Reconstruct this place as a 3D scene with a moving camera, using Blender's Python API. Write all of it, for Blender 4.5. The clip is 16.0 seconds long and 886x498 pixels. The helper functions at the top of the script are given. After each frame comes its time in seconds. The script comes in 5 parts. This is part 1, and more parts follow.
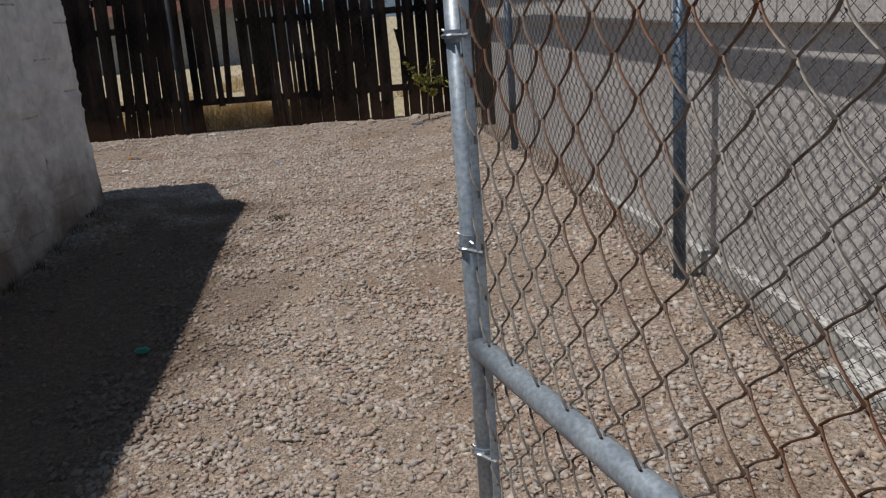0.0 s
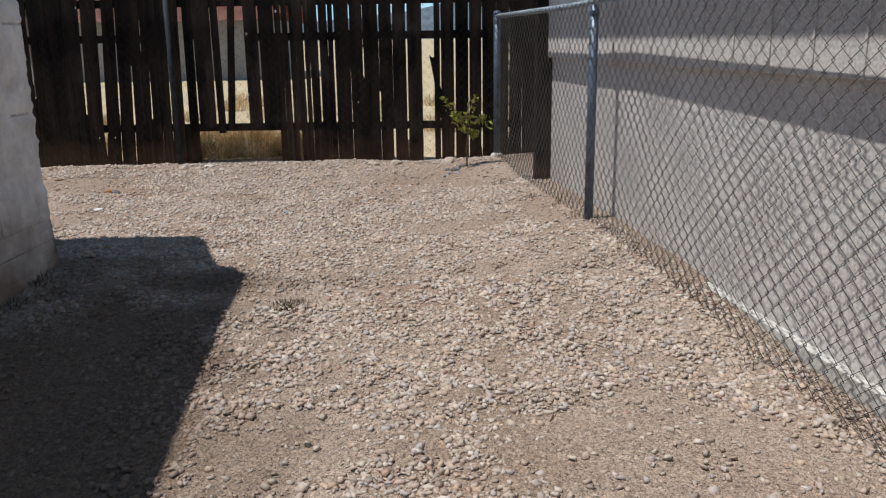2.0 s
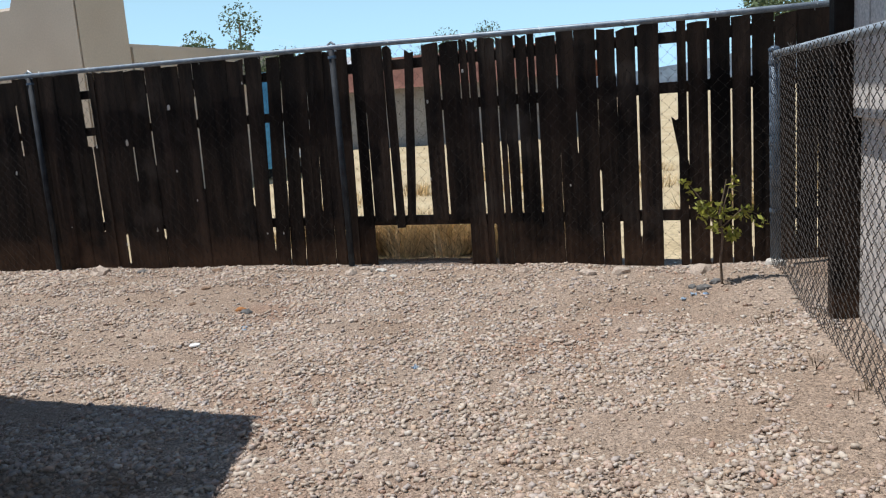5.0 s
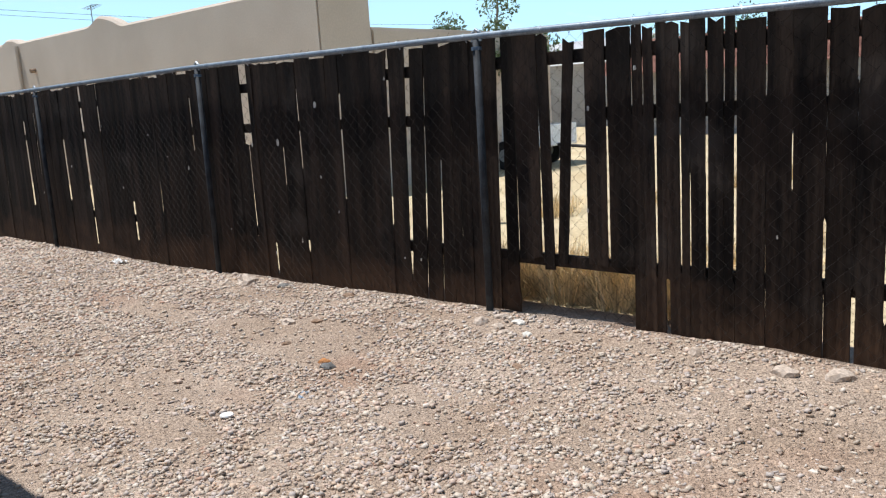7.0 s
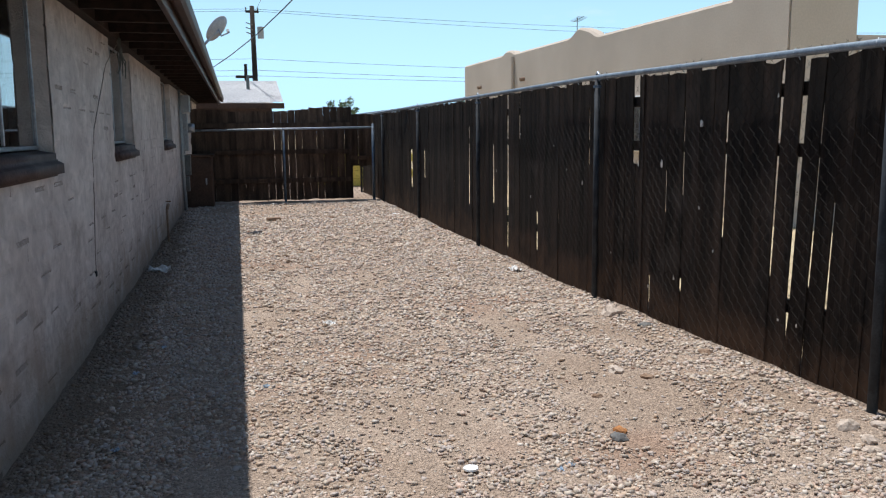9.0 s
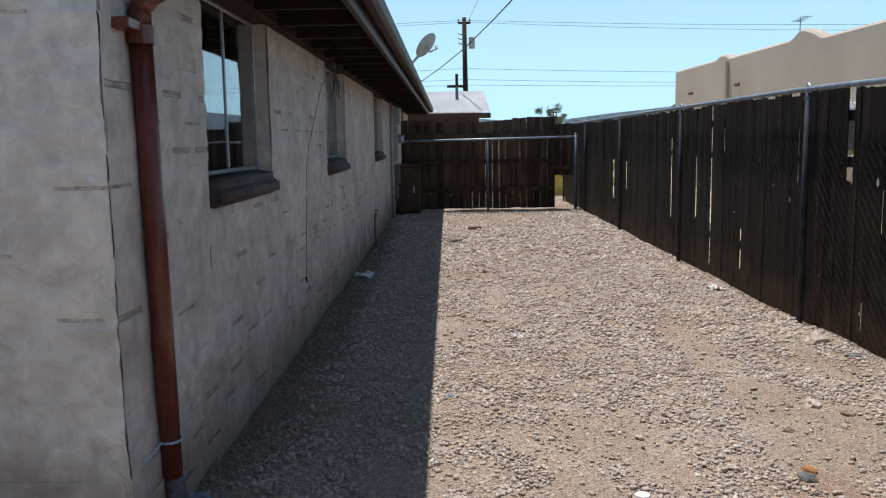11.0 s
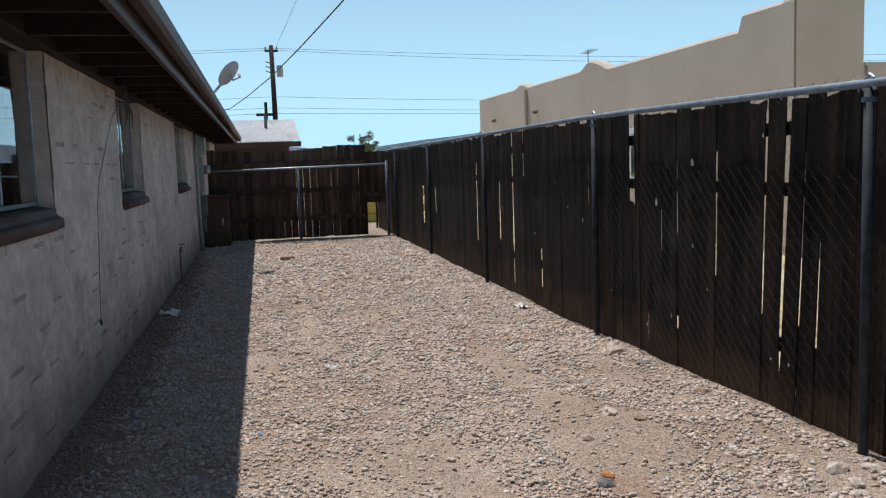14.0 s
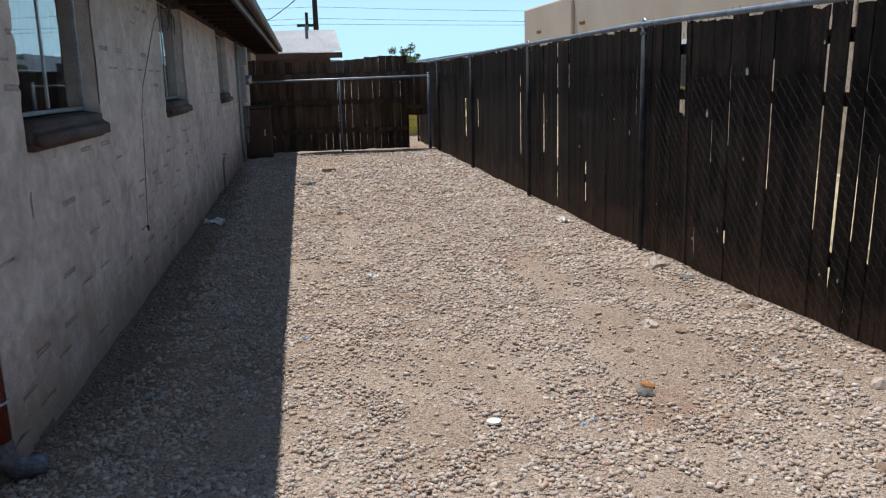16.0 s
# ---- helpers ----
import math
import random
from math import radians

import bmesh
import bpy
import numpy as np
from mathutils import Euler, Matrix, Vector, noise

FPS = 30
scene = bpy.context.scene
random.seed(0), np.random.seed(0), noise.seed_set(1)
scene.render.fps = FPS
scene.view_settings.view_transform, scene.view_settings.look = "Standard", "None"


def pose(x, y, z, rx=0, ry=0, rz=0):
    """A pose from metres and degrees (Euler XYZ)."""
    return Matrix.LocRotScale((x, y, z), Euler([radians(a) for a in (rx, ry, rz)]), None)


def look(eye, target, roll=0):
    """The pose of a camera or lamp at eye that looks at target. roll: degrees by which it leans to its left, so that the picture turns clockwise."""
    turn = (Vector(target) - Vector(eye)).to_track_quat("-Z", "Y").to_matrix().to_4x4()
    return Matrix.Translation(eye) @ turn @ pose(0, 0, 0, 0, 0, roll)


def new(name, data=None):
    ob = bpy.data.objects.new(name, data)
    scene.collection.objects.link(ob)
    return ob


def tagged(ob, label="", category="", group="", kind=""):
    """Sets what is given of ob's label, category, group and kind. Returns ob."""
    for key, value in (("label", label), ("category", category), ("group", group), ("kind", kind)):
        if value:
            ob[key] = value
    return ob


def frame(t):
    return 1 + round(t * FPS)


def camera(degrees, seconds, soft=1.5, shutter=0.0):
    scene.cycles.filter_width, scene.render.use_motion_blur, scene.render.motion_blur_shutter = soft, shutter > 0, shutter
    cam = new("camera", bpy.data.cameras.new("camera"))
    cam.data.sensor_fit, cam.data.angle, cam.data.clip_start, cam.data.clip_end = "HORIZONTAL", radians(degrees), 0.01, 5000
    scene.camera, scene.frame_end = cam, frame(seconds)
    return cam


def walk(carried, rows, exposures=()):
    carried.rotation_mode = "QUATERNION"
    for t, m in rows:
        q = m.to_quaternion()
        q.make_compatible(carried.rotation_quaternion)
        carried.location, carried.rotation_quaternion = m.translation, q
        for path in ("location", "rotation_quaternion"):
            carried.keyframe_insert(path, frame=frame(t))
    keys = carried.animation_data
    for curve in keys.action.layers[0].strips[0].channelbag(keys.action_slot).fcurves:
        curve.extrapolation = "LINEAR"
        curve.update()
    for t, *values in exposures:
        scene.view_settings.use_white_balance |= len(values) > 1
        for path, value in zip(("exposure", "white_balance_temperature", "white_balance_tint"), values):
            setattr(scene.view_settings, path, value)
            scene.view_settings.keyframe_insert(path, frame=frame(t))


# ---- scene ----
cam = camera(56.6, 16.0, soft=1.2)

PATH = [
    (0, (1.376, 1.13, 1.158), (1.32, 3.051, 0.606), -4.6),
    (0.5, (1.298, 1.438, 1.13), (1.097, 3.329, 0.513), -1.9),
    (1, (1.182, 1.825, 1.147), (0.958, 3.732, 0.588), -4.4),
    (1.5, (1.107, 2.185, 1.15), (0.981, 4.096, 0.574), -3.6),
    (2, (0.998, 2.519, 1.183), (0.965, 4.456, 0.687), -0.9),
    (2.5, (0.928, 2.838, 1.232), (0.96, 4.756, 0.668), -5.0),
    (3, (1.023, 3.196, 1.227), (0.928, 5.129, 0.725), -4.4),
    (3.5, (1.152, 3.561, 1.195), (0.918, 5.49, 0.72), -7.0),
    (4, (1.245, 3.983, 1.192), (0.982, 5.932, 0.829), -5.5),
    (4.5, (1.308, 4.399, 1.188), (0.884, 6.314, 0.794), -3.0),
    (4.7, (1.343, 4.558, 1.197), (0.775, 6.439, 0.824), -3.6),
    (6.8, (1.554, 6.336, 1.331), (0.314, 7.857, 0.947), -2.7),
    (7, (1.513, 6.476, 1.325), (0.172, 7.918, 0.976), -3.5),
    (7.5, (1.495, 6.763, 1.297), (-0.097, 7.924, 0.959), -2.2),
    (8, (1.462, 7.036, 1.292), (-0.303, 7.904, 0.93), -3.3),
    (8.5, (1.358, 7.299, 1.315), (-0.492, 7.996, 1.01), -2.4),
    (9, (1.376, 7.506, 1.33), (-0.546, 7.981, 1.049), -0.6),
    (9.5, (1.435, 7.63, 1.362), (-0.526, 7.766, 0.997), 1.0),
    (10, (1.451, 7.624, 1.392), (-0.518, 7.606, 1.042), -0.3),
    (10.2, (1.46, 7.604, 1.396), (-0.512, 7.564, 1.067), -0.3),
    (12.3, (1.477, 7.615, 1.415), (-0.514, 7.683, 1.248), -1.5),
    (12.5, (1.455, 7.646, 1.404), (-0.531, 7.753, 1.195), -1.4),
    (13, (1.461, 7.65, 1.412), (-0.509, 7.897, 1.171), -1.9),
    (13.5, (1.458, 7.662, 1.415), (-0.499, 8.008, 1.189), -2.1),
    (14, (1.459, 7.674, 1.414), (-0.485, 8.096, 1.207), -2.0),
    (14.5, (1.455, 7.671, 1.408), (-0.477, 8.139, 1.186), -2.0),
    (15, (1.447, 7.68, 1.385), (-0.469, 8.171, 1.089), -2.1),
    (15.5, (1.438, 7.678, 1.392), (-0.471, 8.125, 0.995), -2.0),
    (16, (1.435, 7.662, 1.374), (-0.498, 7.977, 0.969), -1.6),
]
walk(cam, [(t, look(eye, target, roll)) for t, eye, target, roll in PATH],
     exposures=[(0, -0.88), (0.4, -0.68), (0.7, -0.60), (1.5, -0.38), (2.5, -0.38), (4.0, -0.37), (5.5, -0.05), (7.0, 0.14), (8.0, 0.14), (9.0, -0.02), (10.0, -0.02), (12.5, -0.24), (14.5, -0.22), (16, -0.14)])

# ---------------------------------------------------------------- light
SUN_TO = Vector((-0.36, -0.118, 1.0)).normalized()
world = bpy.data.worlds.new("sky")
scene.world = world
world.use_nodes = True
wn, wl = world.node_tree.nodes, world.node_tree.links
wn.clear()
w_out = wn.new("ShaderNodeOutputWorld")
w_bg = wn.new("ShaderNodeBackground")
w_sky = wn.new("ShaderNodeTexSky")
w_sky.sky_type = "NISHITA"
w_sky.sun_disc = False
w_sky.sun_elevation = math.asin(SUN_TO.z)
w_sky.sun_rotation = math.atan2(SUN_TO.x, SUN_TO.y)
w_sky.air_density, w_sky.dust_density, w_sky.ozone_density = 1.15, 0.0, 3.0
# thin drifting cloud, much the same all round
w_co = wn.new("ShaderNodeTexCoord")
w_map = wn.new("ShaderNodeMapping")
w_map.inputs["Scale"].default_value = (2.0, 2.0, 7.0)
w_noise = wn.new("ShaderNodeTexNoise")
w_noise.inputs["Scale"].default_value = 1.7
w_noise.inputs["Detail"].default_value = 7
w_noise.inputs["Roughness"].default_value = 0.6
w_ramp = wn.new("ShaderNodeValToRGB")
w_ramp.color_ramp.elements[0].position = 0.58
w_ramp.color_ramp.elements[1].position = 0.80
w_ramp.color_ramp.elements[1].color = (0.55, 0.55, 0.55, 1)
w_mix = wn.new("ShaderNodeMixRGB")
w_mix.inputs["Color2"].default_value = (8.5, 8.8, 9.2, 1)
wl.new(w_co.outputs["Generated"], w_map.inputs["Vector"])
wl.new(w_map.outputs["Vector"], w_noise.inputs["Vector"])
wl.new(w_noise.outputs["Fac"], w_ramp.inputs["Fac"])
wl.new(w_ramp.outputs["Color"], w_mix.inputs["Fac"])
w_tint = wn.new("ShaderNodeMixRGB")
w_tint.blend_type = "MULTIPLY"
w_tint.inputs["Fac"].default_value = 1.0
w_tint.inputs["Color2"].default_value = (0.88, 0.83, 0.79, 1)
wl.new(w_sky.outputs["Color"], w_tint.inputs["Color1"])
wl.new(w_tint.outputs["Color"], w_mix.inputs["Color1"])
w_sep = wn.new("ShaderNodeSeparateXYZ")
w_rng = wn.new("ShaderNodeMapRange")
w_rng.inputs["From Min"].default_value, w_rng.inputs["From Max"].default_value = 0.0, 0.38
w_rng.inputs["To Min"].default_value, w_rng.inputs["To Max"].default_value = 0.95, 0.05
w_haze = wn.new("ShaderNodeMixRGB")
w_haze.inputs["Color2"].default_value = (5.2, 9.2, 12.2, 1)
wl.new(w_co.outputs["Generated"], w_sep.inputs["Vector"])
wl.new(w_sep.outputs["Z"], w_rng.inputs["Value"])
wl.new(w_rng.outputs["Result"], w_haze.inputs["Fac"])
wl.new(w_tint.outputs["Color"], w_haze.inputs["Color1"])
wl.new(w_haze.outputs["Color"], w_mix.inputs["Color1"])
wl.new(w_mix.outputs["Color"], w_bg.inputs["Color"])
w_bg.inputs["Strength"].default_value = 0.116
wl.new(w_bg.outputs["Background"], w_out.inputs["Surface"])

sun_data = bpy.data.lights.new("sun", "SUN")
sun_data.energy, sun_data.angle, sun_data.color = 5.2, radians(0.55), (1.0, 0.968, 0.92)
sun = new("sun", sun_data)
sun.matrix_world = look(SUN_TO * 40, (0, 0, 0))


# ---------------------------------------------------------------- materials
def mat(name, c1, c2, scale=3.0, fine=60.0, rough=0.85, bump=0.3, dist=0.004, metal=0.0, vary=0.0, island=False,
        stretch=(1, 1, 1), spots=None, spec=0.3, lo=0.35, hi=0.65, grain=0.25):
    """Two-scale noise paint in world space. vary: brightness change per object (or per loose piece). spots: (colour, scale, from, to)."""
    m = bpy.data.materials.new(name)
    m.use_nodes = True
    n, l = m.node_tree.nodes, m.node_tree.links
    b = n["Principled BSDF"]
    geo = n.new("ShaderNodeNewGeometry")
    mp = n.new("ShaderNodeMapping")
    mp.inputs["Scale"].default_value = stretch
    l.new(geo.outputs["Position"], mp.inputs["Vector"])
    n1 = n.new("ShaderNodeTexNoise")
    n1.inputs["Scale"].default_value = scale
    n1.inputs["Detail"].default_value = 5
    n2 = n.new("ShaderNodeTexNoise")
    n2.inputs["Scale"].default_value = fine
    n2.inputs["Detail"].default_value = 4
    for q in (n1, n2):
        l.new(mp.outputs["Vector"], q.inputs["Vector"])
    r1 = n.new("ShaderNodeMapRange")
    r1.inputs["From Min"].default_value, r1.inputs["From Max"].default_value = lo, hi
    l.new(n1.outputs["Fac"], r1.inputs["Value"])
    mx = n.new("ShaderNodeMixRGB")
    mx.inputs["Color1"].default_value, mx.inputs["Color2"].default_value = (*c1, 1), (*c2, 1)
    l.new(r1.outputs["Result"], mx.inputs["Fac"])
    r2 = n.new("ShaderNodeMapRange")
    r2.inputs["From Min"].default_value, r2.inputs["From Max"].default_value = 0.3, 0.7
    r2.inputs["To Min"].default_value, r2.inputs["To Max"].default_value = 1 - 1.12 * grain, 1 + 0.88 * grain
    l.new(n2.outputs["Fac"], r2.inputs["Value"])
    hs = n.new("ShaderNodeHueSaturation")
    l.new(mx.outputs["Color"], hs.inputs["Color"])
    last = r2.outputs["Result"]
    if vary:
        r3 = n.new("ShaderNodeMapRange")
        r3.inputs["To Min"].default_value, r3.inputs["To Max"].default_value = 1 - vary, 1 + vary
        if island:
            l.new(geo.outputs["Random Per Island"], r3.inputs["Value"])
        else:
            l.new(n.new("ShaderNodeObjectInfo").outputs["Random"], r3.inputs["Value"])
        mu = n.new("ShaderNodeMath")
        mu.operation = "MULTIPLY"
        l.new(last, mu.inputs[0])
        l.new(r3.outputs["Result"], mu.inputs[1])
        last = mu.outputs["Value"]
    l.new(last, hs.inputs["Value"])
    col = hs.outputs["Color"]
    if spots:
        n3 = n.new("ShaderNodeTexNoise")
        n3.inputs["Scale"].default_value = spots[1]
        n3.inputs["Detail"].default_value = 6
        l.new(geo.outputs["Position"], n3.inputs["Vector"])
        r4 = n.new("ShaderNodeMapRange")
        r4.inputs["From Min"].default_value, r4.inputs["From Max"].default_value = spots[2], spots[3]
        l.new(n3.outputs["Fac"], r4.inputs["Value"])
        m2 = n.new("ShaderNodeMixRGB")
        m2.inputs["Color2"].default_value = (*spots[0], 1)
        l.new(r4.outputs["Result"], m2.inputs["Fac"])
        l.new(col, m2.inputs["Color1"])
        col = m2.outputs["Color"]
    l.new(col, b.inputs["Base Color"])
    b.inputs["Roughness"].default_value, b.inputs["Metallic"].default_value = rough, metal
    b.inputs["Specular IOR Level"].default_value = spec
    if bump:
        bp = n.new("ShaderNodeBump")
        bp.inputs["Strength"].default_value, bp.inputs["Distance"].default_value = bump, dist
        ad = n.new("ShaderNodeMath")
        ad.operation = "ADD"
        l.new(n1.outputs["Fac"], ad.inputs[0])
        l.new(n2.outputs["Fac"], ad.inputs[1])
        l.new(ad.outputs["Value"], bp.inputs["Height"])
        l.new(bp.outputs["Normal"], b.inputs["Normal"])
    return m


def low_stain(m, colour, base, top, amount=0.8, scale=3.5):
    """Splashed earth on the foot of a wall or board: a ragged dirt edge between two heights."""
    n, l = m.node_tree.nodes, m.node_tree.links
    b = n["Principled BSDF"]
    col = b.inputs["Base Color"].links[0].from_socket
    geo = n.new("ShaderNodeNewGeometry")
    sep = n.new("ShaderNodeSeparateXYZ")
    l.new(geo.outputs["Position"], sep.inputs["Vector"])
    nz = n.new("ShaderNodeTexNoise")
    nz.inputs["Scale"].default_value, nz.inputs["Detail"].default_value = scale, 6
    l.new(geo.outputs["Position"], nz.inputs["Vector"])
    ma = n.new("ShaderNodeMath")
    ma.operation = "MULTIPLY_ADD"
    ma.inputs[1].default_value, ma.inputs[2].default_value = 0.9, -0.45
    l.new(nz.outputs["Fac"], ma.inputs[0])
    ad = n.new("ShaderNodeMath")
    ad.operation = "ADD"
    l.new(sep.outputs["Z"], ad.inputs[0])
    l.new(ma.outputs["Value"], ad.inputs[1])
    r = n.new("ShaderNodeMapRange")
    r.inputs["From Min"].default_value, r.inputs["From Max"].default_value = base, top
    r.inputs["To Min"].default_value, r.inputs["To Max"].default_value = amount, 0.0
    l.new(ad.outputs["Value"], r.inputs["Value"])
    mx = n.new("ShaderNodeMixRGB")
    mx.inputs["Color2"].default_value = (*colour, 1)
    l.new(r.outputs["Result"], mx.inputs["Fac"])
    l.new(col, mx.inputs["Color1"])
    l.new(mx.outputs["Color"], b.inputs["Base Color"])
    return m


def trowelled(m, stretch=1.5, scale=5.0, warp=0.9, depth=0.022, low=0.86):
    """Mortar wash dragged over the blocks: sideways smears, lumps, pits and paler drags. Relief shade is put into the
    colour.
    """
    n, l = m.node_tree.nodes, m.node_tree.links
    b = n["Principled BSDF"]
    geo = n.new("ShaderNodeNewGeometry")
    mp = n.new("ShaderNodeMapping")
    mp.inputs["Scale"].default_value = (1, 1, stretch)
    l.new(geo.outputs["Position"], mp.inputs["Vector"])
    smear = n.new("ShaderNodeTexNoise")
    smear.inputs["Scale"].default_value, smear.inputs["Detail"].default_value = scale, 8
    smear.inputs["Roughness"].default_value, smear.inputs["Distortion"].default_value = 0.62, warp
    l.new(mp.outputs["Vector"], smear.inputs["Vector"])
    grit = n.new("ShaderNodeTexNoise")
    grit.inputs["Scale"].default_value, grit.inputs["Detail"].default_value = 55, 5
    l.new(geo.outputs["Position"], grit.inputs["Vector"])
    prev = b.inputs["Normal"].links[0].from_socket
    for src, strength, dist in ((smear, 1.0, depth), (grit, 0.8, 0.005)):
        bp = n.new("ShaderNodeBump")
        bp.inputs["Strength"].default_value, bp.inputs["Distance"].default_value = strength, dist
        l.new(src.outputs["Fac"], bp.inputs["Height"])
        l.new(prev, bp.inputs["Normal"])
        prev = bp.outputs["Normal"]
    l.new(prev, b.inputs["Normal"])
    # Colour follows the smear bump: hollows darker, lumps paler, as relief shade would.
    col = b.inputs["Base Color"].links[0].from_socket
    r = n.new("ShaderNodeMapRange")
    r.inputs["From Min"].default_value, r.inputs["From Max"].default_value = 0.34, 0.60
    r.inputs["To Min"].default_value, r.inputs["To Max"].default_value = low, 1.12
    l.new(smear.outputs["Fac"], r.inputs["Value"])
    hs = n.new("ShaderNodeHueSaturation")
    l.new(r.outputs["Result"], hs.inputs["Value"])
    l.new(col, hs.inputs["Color"])
    l.new(hs.outputs["Color"], b.inputs["Base Color"])
    return m


def stone_colours(m):
    """Each chip takes its own rock colour: pink, tan, grey, pale or dark."""
    n, l = m.node_tree.nodes, m.node_tree.links
    b = n["Principled BSDF"]
    col = b.inputs["Base Color"].links[0].from_socket
    geo = n.new("ShaderNodeNewGeometry")
    white = n.new("ShaderNodeTexWhiteNoise")
    white.noise_dimensions = "1D"
    l.new(geo.outputs["Random Per Island"], white.inputs["W"])
    ramp = n.new("ShaderNodeValToRGB")
    ramp.color_ramp.interpolation = "CONSTANT"
    tints = ((0.0, (0.52, 0.40, 0.34)), (0.20, (0.50, 0.44, 0.37)), (0.42, (0.47, 0.43, 0.42)), (0.60, (0.66, 0.59, 0.51)), (0.72, (0.33, 0.27, 0.23)), (0.84, (0.56, 0.42, 0.31)), (0.93, (0.72, 0.68, 0.63)), (0.975, (0.44, 0.26, 0.19)))
    el = ramp.color_ramp.elements
    el[0].position, el[0].color = 0.0, (*tints[0][1], 1)
    el[1].position, el[1].color = tints[1][0], (*tints[1][1], 1)
    for p, c in tints[2:]:
        e = el.new(p)
        e.color = (*c, 1)
    l.new(white.outputs["Value"], ramp.inputs["Fac"])
    mx = n.new("ShaderNodeMixRGB")
    mx.inputs["Fac"].default_value = 0.62
    l.new(col, mx.inputs["Color1"])
    l.new(ramp.outputs["Color"], mx.inputs["Color2"])
    l.new(mx.outputs["Color"], b.inputs["Base Color"])


def crumbs(m, scale, dist):
    """Fine grit and crumbs pressed into the earth."""
    n, l = m.node_tree.nodes, m.node_tree.links
    b = n["Principled BSDF"]
    geo = n.new("ShaderNodeNewGeometry")
    prev = b.inputs["Normal"].links[0].from_socket
    col = b.inputs["Base Color"].links[0].from_socket
    for k, s in enumerate((scale, scale * 2.3)):
        vo = n.new("ShaderNodeTexVoronoi")
        vo.inputs["Scale"].default_value = s
        l.new(geo.outputs["Position"], vo.inputs["Vector"])
        inv_r = n.new("ShaderNodeMapRange")
        inv_r.inputs["From Min"].default_value, inv_r.inputs["From Max"].default_value = 0.1, 0.55
        inv_r.inputs["To Min"].default_value, inv_r.inputs["To Max"].default_value = 1.0, 0.0
        l.new(vo.outputs["Distance"], inv_r.inputs["Value"])
        bp = n.new("ShaderNodeBump")
        bp.inputs["Strength"].default_value, bp.inputs["Distance"].default_value = 0.8, dist / (1 + k)
        l.new(inv_r.outputs["Result"], bp.inputs["Height"])
        l.new(prev, bp.inputs["Normal"])
        prev = bp.outputs["Normal"]
        sep = n.new("ShaderNodeSeparateColor")
        l.new(vo.outputs["Color"], sep.inputs["Color"])
        rr = n.new("ShaderNodeMapRange")
        rr.inputs["To Min"].default_value, rr.inputs["To Max"].default_value = 0.80, 1.22
        l.new(sep.outputs["Red"], rr.inputs["Value"])
        hs = n.new("ShaderNodeHueSaturation")
        l.new(rr.outputs["Result"], hs.inputs["Value"])
        l.new(col, hs.inputs["Color"])
        col = hs.outputs["Color"]
    l.new(prev, b.inputs["Normal"])
    l.new(col, b.inputs["Base Color"])


m_dirt = mat("sandy_earth", (0.34, 0.255, 0.195), (0.43, 0.34, 0.275), 1.3, 110, 0.95, 0.9, 0.010, spots=((0.34, 0.225, 0.165), 0.9, 0.54, 0.72))
def soil_shade_patch(m, colour, centre, half, amount):
    """Darkens a ragged ellipse of its own: dark soil plus the house's shade, put into the colour."""
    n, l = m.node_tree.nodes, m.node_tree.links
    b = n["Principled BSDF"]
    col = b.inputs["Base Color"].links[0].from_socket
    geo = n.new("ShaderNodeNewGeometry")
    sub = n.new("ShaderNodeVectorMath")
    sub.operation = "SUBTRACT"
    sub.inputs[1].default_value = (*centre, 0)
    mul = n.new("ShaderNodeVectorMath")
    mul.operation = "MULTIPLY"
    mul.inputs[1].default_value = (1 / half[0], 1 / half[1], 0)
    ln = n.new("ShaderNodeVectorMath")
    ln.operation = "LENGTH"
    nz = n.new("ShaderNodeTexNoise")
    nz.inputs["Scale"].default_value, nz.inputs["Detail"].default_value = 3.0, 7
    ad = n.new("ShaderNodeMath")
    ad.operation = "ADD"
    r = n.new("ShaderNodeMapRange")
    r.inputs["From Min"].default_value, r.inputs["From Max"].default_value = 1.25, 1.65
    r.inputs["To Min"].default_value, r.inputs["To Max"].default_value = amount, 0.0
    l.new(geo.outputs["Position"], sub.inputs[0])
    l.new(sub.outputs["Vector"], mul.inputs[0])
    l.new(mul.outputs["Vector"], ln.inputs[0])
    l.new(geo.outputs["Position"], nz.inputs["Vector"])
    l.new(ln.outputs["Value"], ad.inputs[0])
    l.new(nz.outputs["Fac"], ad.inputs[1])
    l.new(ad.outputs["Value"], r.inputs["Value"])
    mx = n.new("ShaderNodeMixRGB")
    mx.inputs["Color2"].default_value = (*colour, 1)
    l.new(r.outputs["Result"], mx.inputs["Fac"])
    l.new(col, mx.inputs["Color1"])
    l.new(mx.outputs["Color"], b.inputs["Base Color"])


# Dark soil by both walls, deepened and widened to carry the house's shade.
soil_shade_patch(m_dirt, (0.165, 0.115, 0.082), (-0.42, 4.1), (0.80, 2.6), 0.92)
soil_shade_patch(m_dirt, (0.20, 0.145, 0.105), (-6.5, 6.6), (6.5, 0.42), 0.8)
crumbs(m_dirt, 75, 0.006)
m_field = mat("dry_field", (0.46, 0.36, 0.22), (0.55, 0.46, 0.30), 0.8, 25, 0.95, 0.6, 0.02)
m_gravel = mat("crushed_gravel", (0.485, 0.395, 0.33), (0.435, 0.335, 0.27), 2.2, 150, 0.9, 0.25, 0.002, vary=0.32, island=True, spots=((0.38, 0.265, 0.21), 0.8, 0.60, 0.80))
stone_colours(m_gravel)
